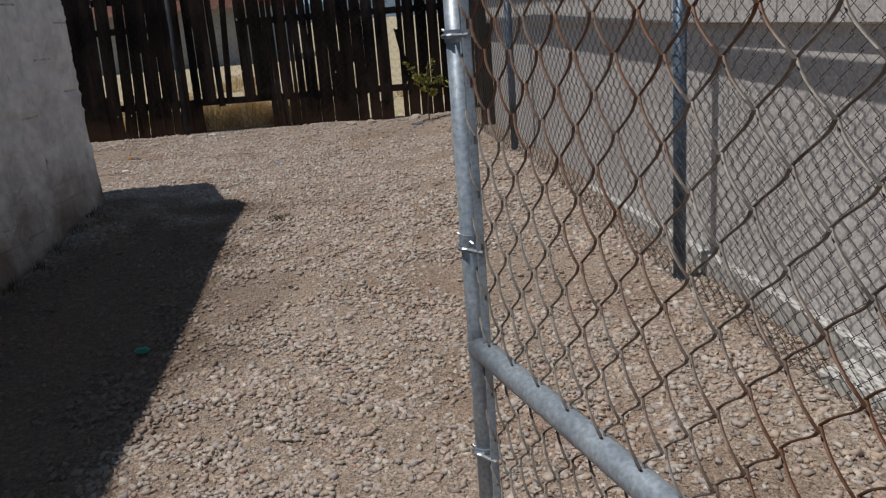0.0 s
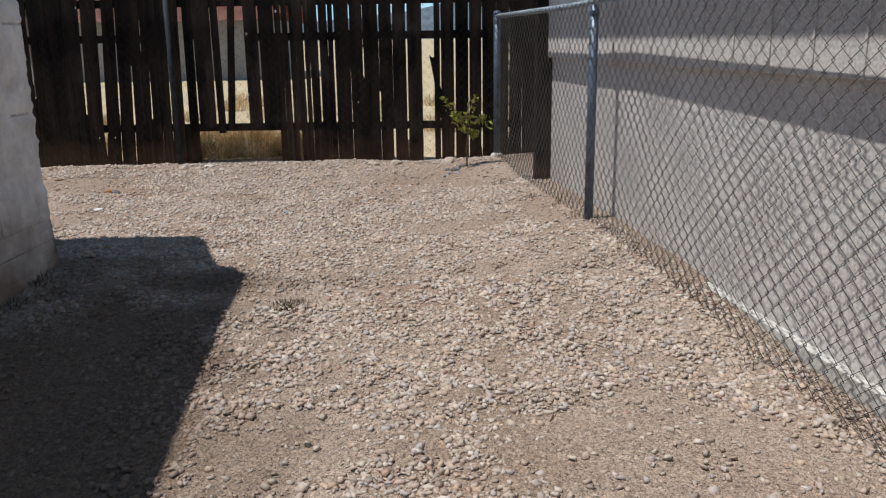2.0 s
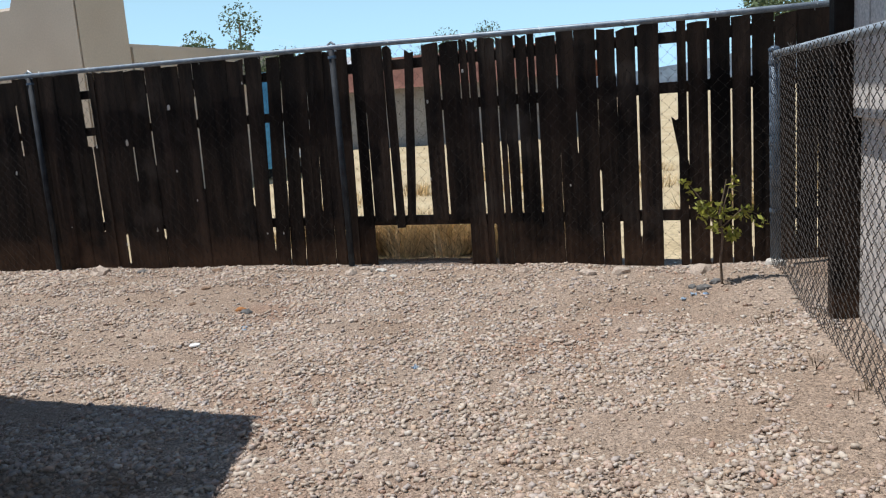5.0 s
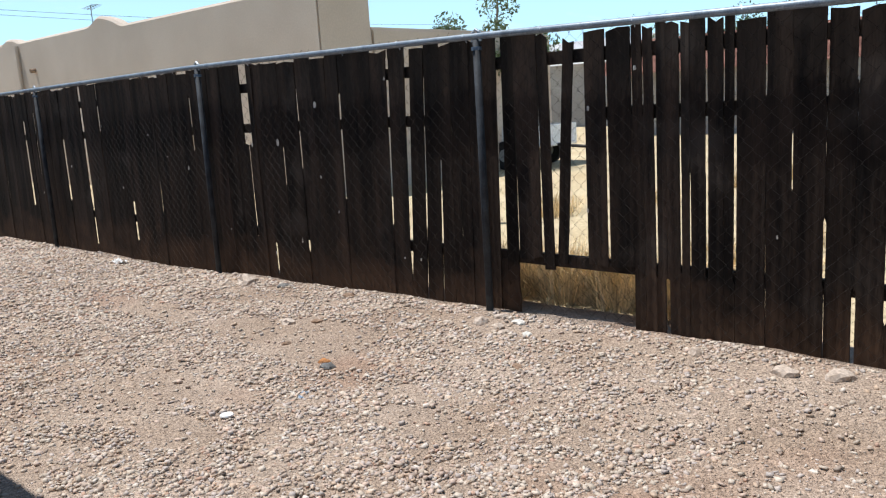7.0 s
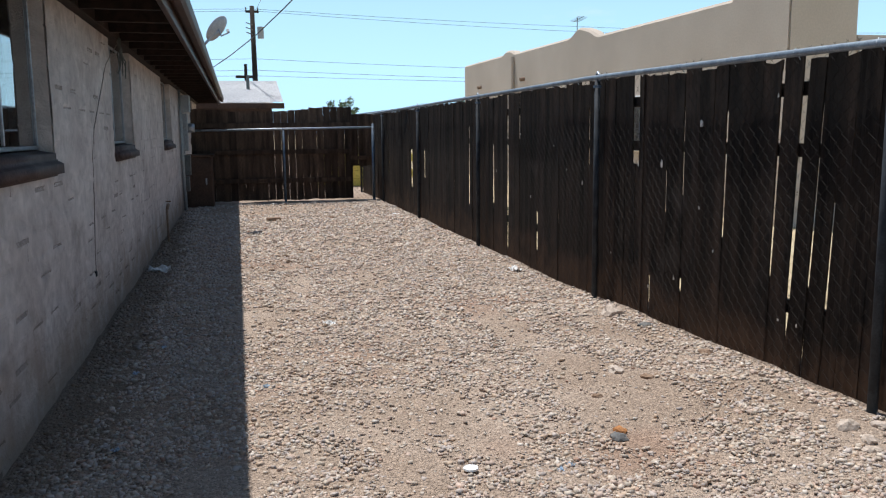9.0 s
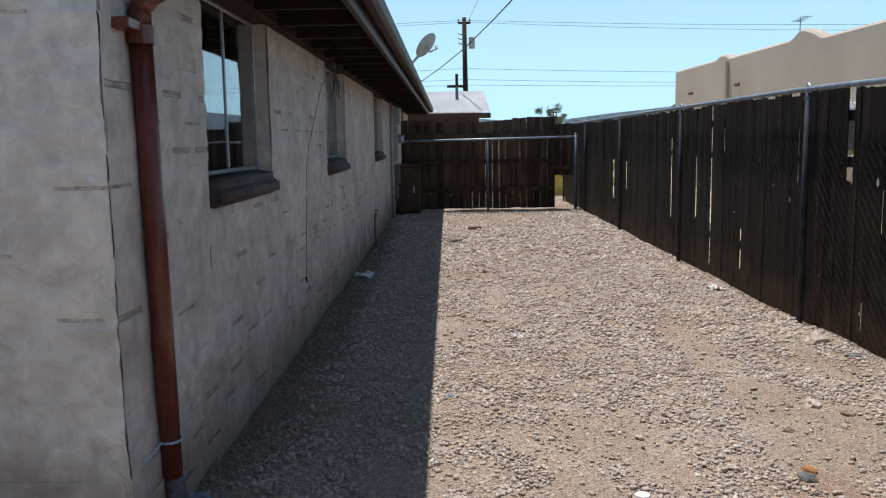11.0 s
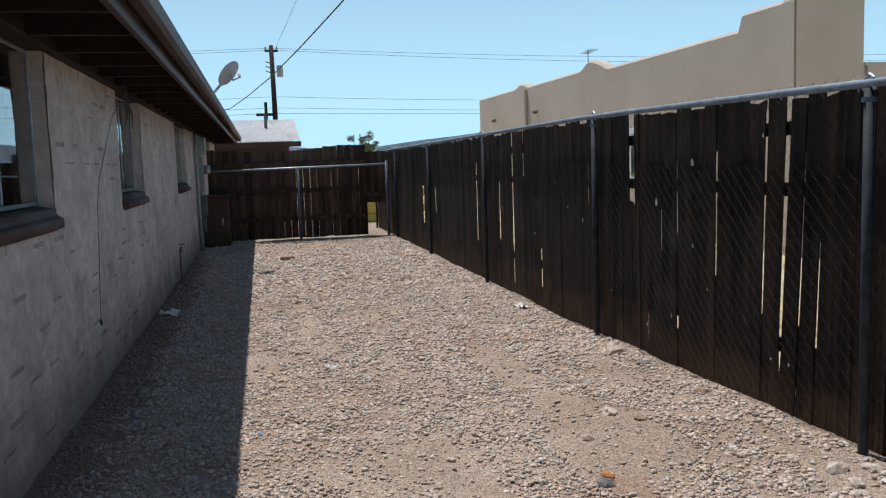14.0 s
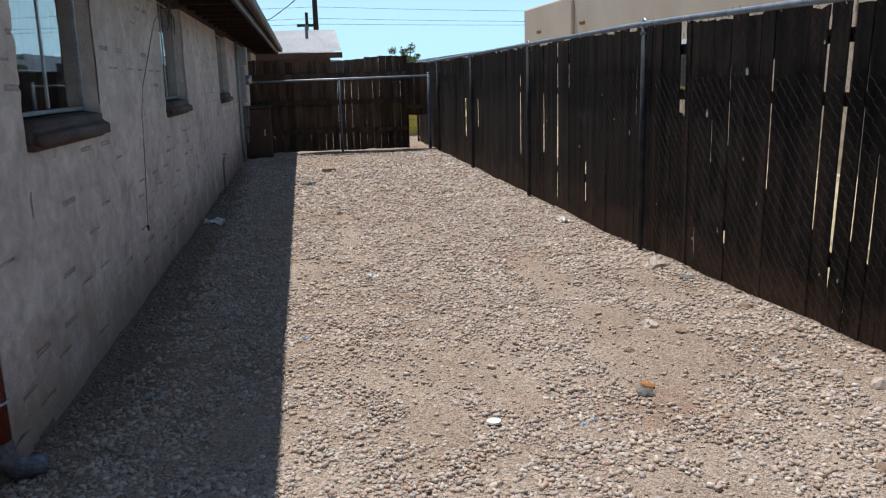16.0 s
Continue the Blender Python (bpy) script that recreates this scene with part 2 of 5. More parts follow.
# Stones by the walls: soil tint and house shade both go into their colour.
soil_shade_patch(m_gravel, (0.20, 0.145, 0.105), (-6.5, 6.5), (7.5, 0.36), 0.65)
soil_shade_patch(m_gravel, (0.19, 0.135, 0.10), (-0.50, 3.9), (0.85, 2.7), 0.85)
m_block = low_stain(trowelled(mat("mortar_washed_block", (0.50, 0.445, 0.415), (0.62, 0.565, 0.53), 2.2, 14, 0.92, 0.45, 0.012, grain=0.10, spots=((0.36, 0.31, 0.28), 3.6, 0.57, 0.78))), (0.34, 0.25, 0.185), 0.08, 0.48, 0.85)
m_plaster_back = m_block
# Off-white gable, raised above the rear wall's tone: bounced light put into the colour.
m_block_end = low_stain(trowelled(mat("bounce_lifted_gable_block", (0.82, 0.775, 0.725), (0.89, 0.85, 0.80), 2.2, 14, 0.92, 0.6, 0.018, grain=0.08, spots=((0.62, 0.57, 0.52), 5.0, 0.60, 0.80)), 1.2, 8.0, 0.6, 0.030, 0.88), (0.22, 0.158, 0.115), 0.04, 0.56, 0.92)
# Darker colour for the faces of open joint grooves.
m_mortar = low_stain(mat("dark_open_mortar", (0.24, 0.205, 0.185), (0.42, 0.37, 0.34), 9, 60, 0.95, 0.6, 0.006), (0.20, 0.145, 0.105), 0.08, 0.48, 0.85)
m_mortar_end = low_stain(mat("pale_open_mortar", (0.46, 0.41, 0.37), (0.80, 0.745, 0.695), 14, 60, 0.95, 0.6, 0.006), (0.16, 0.112, 0.08), 0.10, 0.60, 0.95)
m_roof = mat("brown_shingle", (0.13, 0.085, 0.065), (0.19, 0.13, 0.10), 5, 60, 0.9, 0.6, 0.01)
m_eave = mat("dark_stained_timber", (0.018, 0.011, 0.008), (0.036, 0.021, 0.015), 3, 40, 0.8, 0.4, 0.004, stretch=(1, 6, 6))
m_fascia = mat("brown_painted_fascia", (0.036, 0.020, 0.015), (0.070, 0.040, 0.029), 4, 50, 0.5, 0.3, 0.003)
m_pipe = mat("oxide_red_paint", (0.125, 0.029, 0.018), (0.19, 0.047, 0.028), 5, 70, 0.28, 0.25, 0.002, spots=((0.10, 0.045, 0.035), 6, 0.62, 0.70), spec=0.5)
m_sill = mat("purple_brown_sill_brick", (0.060, 0.042, 0.042), (0.105, 0.075, 0.070), 6, 60, 0.7, 0.5, 0.005)
m_alu = mat("dull_aluminium", (0.36, 0.38, 0.41), (0.46, 0.48, 0.51), 8, 90, 0.42, 0.1, 0.001, metal=0.9)
m_galv = mat("galvanised_steel", (0.34, 0.39, 0.45), (0.48, 0.535, 0.59), 14, 120, 0.45, 0.2, 0.001, metal=0.35, spots=((0.18, 0.20, 0.23), 9, 0.6, 0.75))
m_rail = mat("blue_grey_rail_zinc", (0.17, 0.21, 0.26), (0.27, 0.32, 0.37), 14, 120, 0.5, 0.2, 0.001, metal=0.35, spots=((0.12, 0.14, 0.17), 9, 0.6, 0.75))
# Wire colours: gate palest, side fence darker, rear and end fences near black.
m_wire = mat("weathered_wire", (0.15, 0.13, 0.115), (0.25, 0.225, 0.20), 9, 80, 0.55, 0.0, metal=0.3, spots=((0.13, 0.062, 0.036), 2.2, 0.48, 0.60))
m_wire_dark = mat("near_black_wire", (0.010, 0.008, 0.007), (0.022, 0.018, 0.015), 9, 80, 0.7, 0.0, metal=0.1)
m_wire_side = mat("dark_brown_wire", (0.030, 0.027, 0.025), (0.065, 0.058, 0.054), 9, 80, 0.6, 0.0, metal=0.2)
m_post = mat("blue_grey_aged_zinc", (0.085, 0.125, 0.180), (0.150, 0.200, 0.265), 14, 120, 0.45, 0.2, 0.001, metal=0.3, spots=((0.05, 0.055, 0.065), 9, 0.6, 0.75))
m_board = low_stain(mat("black_weathered_board", (0.009, 0.007, 0.0065), (0.036, 0.0245, 0.019), 2.0, 26, 0.85, 0.6, 0.004, vary=0.45, stretch=(6, 6, 0.7),
                spots=((0.060, 0.050, 0.044), 2.4, 0.60, 0.82), spec=0.15), (0.085, 0.050, 0.032), -0.02, 0.38, 0.8, 5)
m_board_brown = mat("brown_weathered_board", (0.045, 0.029, 0.020), (0.105, 0.067, 0.047), 2.2, 28, 0.85, 0.6, 0.004, vary=0.4, stretch=(6, 6, 0.8), spec=0.2)
m_stucco = mat("grey_beige_siding", (0.63, 0.59, 0.565), (0.69, 0.65, 0.625), 1.5, 70, 0.9, 0.35, 0.004)
m_adobe = mat("tan_stucco", (0.52, 0.435, 0.36), (0.59, 0.50, 0.42), 0.7, 40, 0.95, 0.10, 0.004, grain=0.06, spots=((0.49, 0.41, 0.34), 0.5, 0.60, 0.80))
m_concrete = mat("pale_concrete", (0.52, 0.50, 0.47), (0.64, 0.62, 0.58), 6, 60, 0.9, 0.4, 0.004)
m_paper = mat("white_paper", (0.80, 0.80, 0.80), (0.88, 0.88, 0.88), 8, 60, 0.7, 0.2, 0.002)
m_orange = mat("rusty_orange", (0.34, 0.14, 0.05), (0.46, 0.21, 0.08), 20, 90, 0.8, 0.4, 0.004)
m_darkrock = mat("dark_stone", (0.11, 0.115, 0.12), (0.19, 0.185, 0.18), 15, 90, 0.85, 0.5, 0.005)
m_tanrock = mat("pale_stone", (0.42, 0.34, 0.28), (0.52, 0.44, 0.38), 12, 80, 0.9, 0.5, 0.005)
m_clod = mat("earth_clod", (0.24, 0.16, 0.11), (0.33, 0.23, 0.165), 12, 70, 0.95, 0.7, 0.01)
m_clod_dark = mat("dug_earth", (0.13, 0.085, 0.058), (0.20, 0.135, 0.095), 12, 70, 0.95, 0.7, 0.01)
m_scrap = mat("pale_blue_plastic", (0.30, 0.42, 0.58), (0.50, 0.60, 0.70), 20, 80, 0.4, 0.0)
m_leaf = mat("yellow_green_leaf", (0.19, 0.21, 0.03), (0.36, 0.36, 0.07), 9, 60, 0.6, 0.0, vary=0.3, island=True)
m_leaf_far = mat("tree_leaf", (0.075, 0.115, 0.05), (0.13, 0.17, 0.085), 0.9, 12, 0.7, 0.0, vary=0.4, island=True)
m_bark = mat("bark", (0.12, 0.085, 0.06), (0.20, 0.15, 0.115), 9, 60, 0.9, 0.5, 0.006)
m_straw = mat("dry_grass", (0.60, 0.45, 0.25), (0.78, 0.64, 0.42), 4, 40, 0.9, 0.0, vary=0.35, island=True)
m_weed = mat("withered_weed", (0.105, 0.078, 0.050), (0.18, 0.14, 0.095), 6, 50, 0.9, 0.0, vary=0.35, island=True)
m_meter = mat("grey_enamel_box", (0.30, 0.315, 0.32), (0.38, 0.39, 0.39), 6, 60, 0.5, 0.15, 0.001)
m_shoe = mat("dull_blue_grey_tin", (0.09, 0.10, 0.13), (0.17, 0.185, 0.225), 14, 70, 0.5, 0.3, 0.003, metal=0.4)
m_meter_d = mat("dark_grey_box", (0.115, 0.125, 0.12), (0.16, 0.17, 0.165), 6, 60, 0.55, 0.15, 0.001)
m_brownbox = mat("brown_painted_panel", (0.065, 0.040, 0.029), (0.11, 0.066, 0.047), 2.5, 40, 0.8, 0.3, 0.003)
m_dish = mat("grey_dish_enamel", (0.42, 0.43, 0.44), (0.50, 0.51, 0.52), 5, 50, 0.5, 0.0)
m_cable = mat("black_cable", (0.012, 0.012, 0.013), (0.022, 0.022, 0.024), 6, 50, 0.6, 0.0)
m_cablew = mat("dusty_beige_cable", (0.24, 0.21, 0.19), (0.32, 0.28, 0.25), 6, 50, 0.7, 0.0)
m_pole = mat("creosoted_pole", (0.018, 0.014, 0.012), (0.040, 0.030, 0.024), 3, 40, 0.9, 0.3, 0.005)
m_metalroof = mat("pale_metal_roof", (0.66, 0.67, 0.70), (0.76, 0.77, 0.79), 0.8, 20, 0.5, 0.1, 0.003)
m_redroof = mat("red_brown_roof", (0.26, 0.12, 0.09), (0.33, 0.17, 0.13), 1.0, 20, 0.9, 0.3, 0.01)
m_greyhouse = mat("grey_house_wall", (0.28, 0.27, 0.27), (0.36, 0.35, 0.34), 0.8, 20, 0.9, 0.2, 0.005)
m_white = mat("white_paint", (0.74, 0.76, 0.80), (0.82, 0.83, 0.85), 2, 30, 0.5, 0.0)
m_blue = mat("blue_tarp", (0.05, 0.22, 0.42), (0.08, 0.30, 0.52), 3, 30, 0.6, 0.2, 0.004)
m_yellow = mat("yellow_block_wall", (0.62, 0.50, 0.10), (0.72, 0.60, 0.17), 3, 40, 0.9, 0.3, 0.004)
m_curtain = mat("grey_curtain", (0.10, 0.107, 0.10), (0.16, 0.164, 0.155), 4, 60, 0.9, 0.3, 0.01, stretch=(12, 1, 1))
m_room = mat("dim_room", (0.16, 0.15, 0.14), (0.20, 0.19, 0.175), 2, 30, 0.9, 0.0)
m_green = mat("green_plastic", (0.03, 0.22, 0.14), (0.05, 0.30, 0.20), 5, 50, 0.4, 0.0)
# Distance haze is painted in as the hills' blue colour.
m_hill = mat("haze_blue_hills", (0.28, 0.36, 0.48), (0.33, 0.41, 0.53), 0.002, 0.05, 1.0, 0.0)

m_glass = bpy.data.materials.new("window_glass")
m_glass.use_nodes = True
gb = m_glass.node_tree.nodes["Principled BSDF"]
gb.inputs["Base Color"].default_value = (0.75, 0.80, 0.80, 1)
gb.inputs["Roughness"].default_value = 0.01
gb.inputs["Transmission Weight"].default_value = 1.0
gb.inputs["IOR"].default_value = 2.8


# ---------------------------------------------------------------- mesh helpers
def part(name, bm, material, parent=None, label="", smooth=False):
    """Link a bmesh as one mesh object under a thing."""
    me = bpy.data.meshes.new(name)
    bmesh.ops.recalc_face_normals(bm, faces=bm.faces)
    bm.to_mesh(me)
    bm.free()
    me.materials.append(material)
    if smooth:
        for p in me.polygons:
            p.use_smooth = True
    ob = new(name, me)
    if parent is not None:
        ob.parent = parent
    if label:
        tagged(ob, label)
    return ob


def arrays(name, verts, faces, material, parent=None):
    me = bpy.data.meshes.new(name)
    me.from_pydata([tuple(v) for v in verts], [], faces)
    me.materials.append(material)
    ob = new(name, me)
    if parent is not None:
        ob.parent = parent
    return ob


def thing(name, at, label, category, group="", kind=""):
    ob = new(name)
    ob.location = at
    ob.empty_display_size = 0.1
    return tagged(ob, label, category, group, kind)


def box(bm, x0, x1, y0, y1, z0, z1, bevel=0.0, segs=1):
    r = bmesh.ops.create_cube(bm, size=1)
    vs = r["verts"]
    bmesh.ops.scale(bm, vec=(abs(x1 - x0), abs(y1 - y0), abs(z1 - z0)), verts=vs)
    bmesh.ops.translate(bm, vec=((x0 + x1) / 2, (y0 + y1) / 2, (z0 + z1) / 2), verts=vs)
    if bevel:
        es = {e for v in vs for e in v.link_edges}
        bmesh.ops.bevel(bm, geom=list(es), offset=bevel, segments=segs, affect="EDGES")
    return vs


def boxed(*a, bevel=0.0, segs=1):
    bm = bmesh.new()
    box(bm, *a, bevel=bevel, segs=segs)
    return bm


def tube(bm, pts, r, sides=8, caps=True):
    """A tube along a line of points, radius r or one radius a point."""
    pts = [Vector(p) for p in pts]
    rs = r if isinstance(r, (list, tuple)) else [r] * len(pts)
    rings = []
    up = Vector((0.13, 0.31, 0.94)).normalized()
    for i, p in enumerate(pts):
        d = (pts[min(i + 1, len(pts) - 1)] - pts[max(i - 1, 0)]).normalized()
        u = d.cross(up)
        if u.length < 0.05:
            u = d.cross(Vector((1, 0, 0)))
        u.normalize()
        w = d.cross(u)
        rings.append([bm.verts.new(p + rs[i] * (math.cos(2 * math.pi * k / sides) * u + math.sin(2 * math.pi * k / sides) * w)) for k in range(sides)])
    for a, b in zip(rings, rings[1:]):
        for k in range(sides):
            bm.faces.new((a[k], a[(k + 1) % sides], b[(k + 1) % sides], b[k]))
    if caps:
        bm.faces.new(rings[0][::-1])
        bm.faces.new(rings[-1])
    return bm


def tubed(pts, r, sides=8):
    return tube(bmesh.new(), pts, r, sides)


def lump(rng, sx, sy, sz, sub=2, rough=0.18):
    bm = bmesh.new()
    bmesh.ops.create_icosphere(bm, subdivisions=sub, radius=1)
    off = Vector((rng.uniform(0, 50), rng.uniform(0, 50), 0))
    for v in bm.verts:
        k = 1 + rough * 2 * noise.noise(v.co * 1.6 + off) + rough * noise.noise(v.co * 4 + off)
        v.co = Vector((v.co.x * sx * k, v.co.y * sy * k, max(v.co.z, -0.6) * sz * k))
    return bm


def sstep(a, b, v):
    t = np.clip((v - a) / (b - a), 0, 1)
    return t * t * (3 - 2 * t)


def ground_z(x, y):
    x, y = np.asarray(x, float), np.asarray(y, float)
    z = 0.10 * sstep(0.6, 2.0, x) * sstep(4.5, 7.4, y) * (1 - sstep(12, 16, y))
    z = z + 0.07 * sstep(9.0, 10.2, y) * sstep(-5.5, -1.5, x) * (1 - sstep(12, 16, y)) * (1 - 0.5 * sstep(0.6, 2.0, x))
    fall = -0.05 * np.clip(6.0 - y, 0, 4.5) * (1 + 0.5 * sstep(0.3, -1.0, x)) * (1 - 0.55 * sstep(0.5, 2.2, x))
    z = z + fall * (1 - sstep(8, 20, np.abs(x)))
    z = z + 0.08 * np.exp(-((x + 1.1) ** 2 + (y - 6.6) ** 2) / 0.35)
    z = z + 0.05 * np.exp(-((x - 1.3) ** 2 + (y - 9.7) ** 2) / 0.12)
    near = (1 - sstep(14, 22, np.abs(x))) * (1 - sstep(13, 18, np.abs(y)))
    z = z + near * (0.010 * np.sin(2.3 * x + 1.1 * y) * np.sin(1.7 * y - 0.6 * x) + 0.006 * np.sin(6.1 * x - 2.0 * y) * np.sin(5.3 * y + 1.3 * x))
    return z


def gz(x, y):
    return float(ground_z(x, y))


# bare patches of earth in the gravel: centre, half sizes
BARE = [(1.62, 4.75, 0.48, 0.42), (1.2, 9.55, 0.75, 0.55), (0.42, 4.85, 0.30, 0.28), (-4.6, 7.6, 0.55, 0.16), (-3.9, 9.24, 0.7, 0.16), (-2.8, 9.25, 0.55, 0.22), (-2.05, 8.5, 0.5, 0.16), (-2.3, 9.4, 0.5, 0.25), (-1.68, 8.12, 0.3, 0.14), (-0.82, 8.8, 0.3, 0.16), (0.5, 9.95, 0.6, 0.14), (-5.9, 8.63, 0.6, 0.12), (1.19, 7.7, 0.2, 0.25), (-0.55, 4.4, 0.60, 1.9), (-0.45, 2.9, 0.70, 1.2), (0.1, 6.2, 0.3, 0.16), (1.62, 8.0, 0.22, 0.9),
        (-2.1, 9.15, 0.55, 0.18), (0.9, 7.6, 0.3, 0.22), (-3.4, 9.85, 0.5, 0.09), (-6.0, 8.0, 0.6, 0.10), (-13.6, 8.2, 1.0, 1.4), (-1.2, 10.0, 1.1, 0.10), (-1.7, 7.4, 0.3, 0.2)]


def bareness(x, y):
    """0 where gravel lies thick, 1 on bare earth."""
    b = 0.0
    for cx, cy, sx, sy in BARE:
        d = math.hypot((x - cx) / sx, (y - cy) / sy) + 0.35 * noise.noise(Vector((x * 3, y * 3, 2)))
        b = max(b, min(1, max(0, (1.15 - d) / 0.35)))
    n = noise.noise(Vector((x * 0.9, y * 0.9, 7.3))) + 0.5 * noise.noise(Vector((x * 2.6, y * 2.6, 1.3)))
    fine = noise.noise(Vector((x * 6.5, y * 6.5, 4.1))) + 0.7 * noise.noise(Vector((x * 15, y * 15, 8.2)))
    return max(b * 0.95, min(0.85, max(0, (n - 0.20) / 0.40)), min(0.88, max(0, (fine + 0.05) / 0.55)))


# ---------------------------------------------------------------- ground
gx = np.concatenate([[-3000, -900, -300, -120, -60, -35, -26, -21], np.arange(-18, 3.6, 0.09), [4.5, 6, 9, 14, 22, 40, 90, 300, 900, 3000]])
gy = np.concatenate([[-3000, -900, -300, -120, -50, -25, -14, -8, -4, -2, -1], np.arange(-0.2, 11.6, 0.09), [12.5, 14, 17, 22, 30, 45, 80, 160, 400, 1200, 3000]])
GX, GY = np.meshgrid(gx, gy)
GZ = ground_z(GX, GY)
gv = np.stack([GX.ravel(), GY.ravel(), GZ.ravel()], 1)
for i in range(len(gv)):
    if -18 < gv[i, 0] < 3.6 and -0.2 < gv[i, 1] < 11.6:
        gv[i, 2] += 0.007 * noise.noise(Vector((gv[i, 0] * 5, gv[i, 1] * 5, 0))) + 0.004 * noise.noise(Vector((gv[i, 0] * 14, gv[i, 1] * 14, 3)))
nx, ny = len(gx), len(gy)
gf = [(j * nx + i, j * nx + i + 1, (j + 1) * nx + i + 1, (j + 1) * nx + i) for j in range(ny - 1) for i in range(nx - 1)]
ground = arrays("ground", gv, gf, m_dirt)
ground.data.materials.append(m_field)
field_from = int(np.searchsorted(gy, 10.45))
mi = np.zeros(len(gf), dtype=np.int32)
mi[field_from * (nx - 1):] = 1
ground.data.polygons.foreach_set("material_index", mi)
ground.data.polygons.foreach_set("use_smooth", np.ones(len(gf), dtype=bool))
tagged(ground, "sandy reddish earth with dry grass beyond the fence", "ground", kind="structure")

# ---------------------------------------------------------------- house
HX, HY = -1.085, 6.54          # outer corner: end wall plane, rear wall plane
HEND, HBACK = -20.6, -3.2
WTOP = 2.13
WINDOWS = [(-3.44, -2.15), (-7.02, -5.72), (-11.95, -10.45), (-18.4, -17.2)]
SILL_Z, HEAD_Z = 1.26, 2.10
wall_rear = bmesh.new()
xs = [HX]
for a, b in WINDOWS:
    xs += [b, a]
xs.append(HEND)
for i in range(0, len(xs) - 1, 2):
    box(wall_rear, xs[i + 1], xs[i], HY - 0.2, HY, -0.6, WTOP)
for a, b in WINDOWS:
    box(wall_rear, a, b, HY - 0.2, HY, -0.6, SILL_Z - 0.065)
    box(wall_rear, a, b, HY - 0.2, HY, HEAD_Z, WTOP)
wall_rear = tagged(part("wall_rear", wall_rear, m_plaster_back), "off-white mortar-washed block wall of the house", "wall", kind="structure")
wall_end = bmesh.new()
pitch = 0.25
ridge_y = (HY + HBACK) / 2
v = [wall_end.verts.new(p) for x in (HX, HX - 0.2) for p in ((x, HY - 0.201, -0.6), (x, HBACK, -0.6), (x, HBACK, WTOP), (x, ridge_y, WTOP + pitch * (HY - ridge_y)), (x, HY - 0.201, WTOP + 0.2 * pitch))]
wall_end.faces.new(v[:5])
wall_end.faces.new(v[5:][::-1])
for i in range(5):
    wall_end.faces.new((v[i], v[(i + 1) % 5], v[5 + (i + 1) % 5], v[5 + i]))
wall_end = tagged(part("wall_end", wall_end, m_block_end), "off-white rough block gable wall of the house", "wall", kind="structure")
wall_far = tagged(part("wall_far", boxed(HEND, HEND + 0.2, HBACK, HY - 0.201, -0.6, WTOP + 0.05), m_plaster_back), "plain block wall at the far end of the house", "wall", kind="structure")
wall_front = tagged(part("wall_front", boxed(HEND, HX - 0.201, HBACK, HBACK + 0.2, -0.6, WTOP), m_plaster_back), "plain block wall at the front of the house", "wall", kind="structure")
floor_in = tagged(part("floor", boxed(HEND + 0.2, HX - 0.2, HBACK + 0.2, HY - 0.2, 0.02, 0.10), m_room), "dim floor inside the house", "floor", kind="structure")
ceiling = tagged(part("ceiling", boxed(HEND + 0.2, HX - 0.2, HBACK + 0.2, HY - 0.2, 2.24, 2.30), m_room), "plain ceiling inside the house", "ceiling", kind="structure")
partition = tagged(part("wall_inner", boxed(HEND + 0.2, HX - 0.2, HY - 3.2, HY - 3.1, 0.1, 2.24), m_room), "plain inner wall of the rooms", "wall", kind="structure")

# roof: two slopes, the eave corner cut back
EY, EZ = 7.125, 2.285
RX = -0.99
roof = bmesh.new()
ridge_z = EZ + pitch * (EY - ridge_y)
top = [(-1.36, EY, EZ), (-1.19, 6.55, EZ + (EY - 6.55) * pitch), (RX, 6.35, EZ + (EY - 6.35) * pitch), (RX, ridge_y, ridge_z), (HEND - 0.3, ridge_y, ridge_z), (HEND - 0.3, EY, EZ)]
other = [(RX, ridge_y, ridge_z), (RX, HBACK - 0.65, EZ), (HEND - 0.3, HBACK - 0.65, EZ), (HEND - 0.3, ridge_y, ridge_z)]
for ring in (top, other):
    a = [roof.verts.new(p) for p in ring]
    b = [roof.verts.new((p[0], p[1], p[2] - 0.045)) for p in ring]
    roof.faces.new(a)
    roof.faces.new(b[::-1])
    for i in range(len(ring)):
        roof.faces.new((a[i], b[i], b[(i + 1) % len(ring)], a[(i + 1) % len(ring)]))
roof_ob = tagged(part("roof", roof, m_roof), "low brown shingle gable roof with deep eaves", "roof", kind="structure")

eaves = thing("eaves", (-10, HY + 0.3, EZ), "dark brown stained eaves with open rafters and gutter", "eaves", kind="structure")
def under(ob, parent):
    """Hang a mesh made in world coordinates under a thing without moving it."""
    ob.parent = parent
    ob.matrix_parent_inverse = Matrix.Translation(parent.location).inverted()
    return ob
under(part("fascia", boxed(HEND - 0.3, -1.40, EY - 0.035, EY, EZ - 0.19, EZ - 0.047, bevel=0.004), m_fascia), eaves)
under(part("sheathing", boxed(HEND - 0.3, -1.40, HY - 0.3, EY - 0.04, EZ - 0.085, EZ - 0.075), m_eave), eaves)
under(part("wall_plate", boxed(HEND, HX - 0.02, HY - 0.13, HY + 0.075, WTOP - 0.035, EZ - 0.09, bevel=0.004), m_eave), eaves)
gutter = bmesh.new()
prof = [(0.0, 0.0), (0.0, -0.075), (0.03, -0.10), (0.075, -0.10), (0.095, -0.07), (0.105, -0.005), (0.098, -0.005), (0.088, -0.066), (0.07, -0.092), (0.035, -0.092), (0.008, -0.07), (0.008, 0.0)]
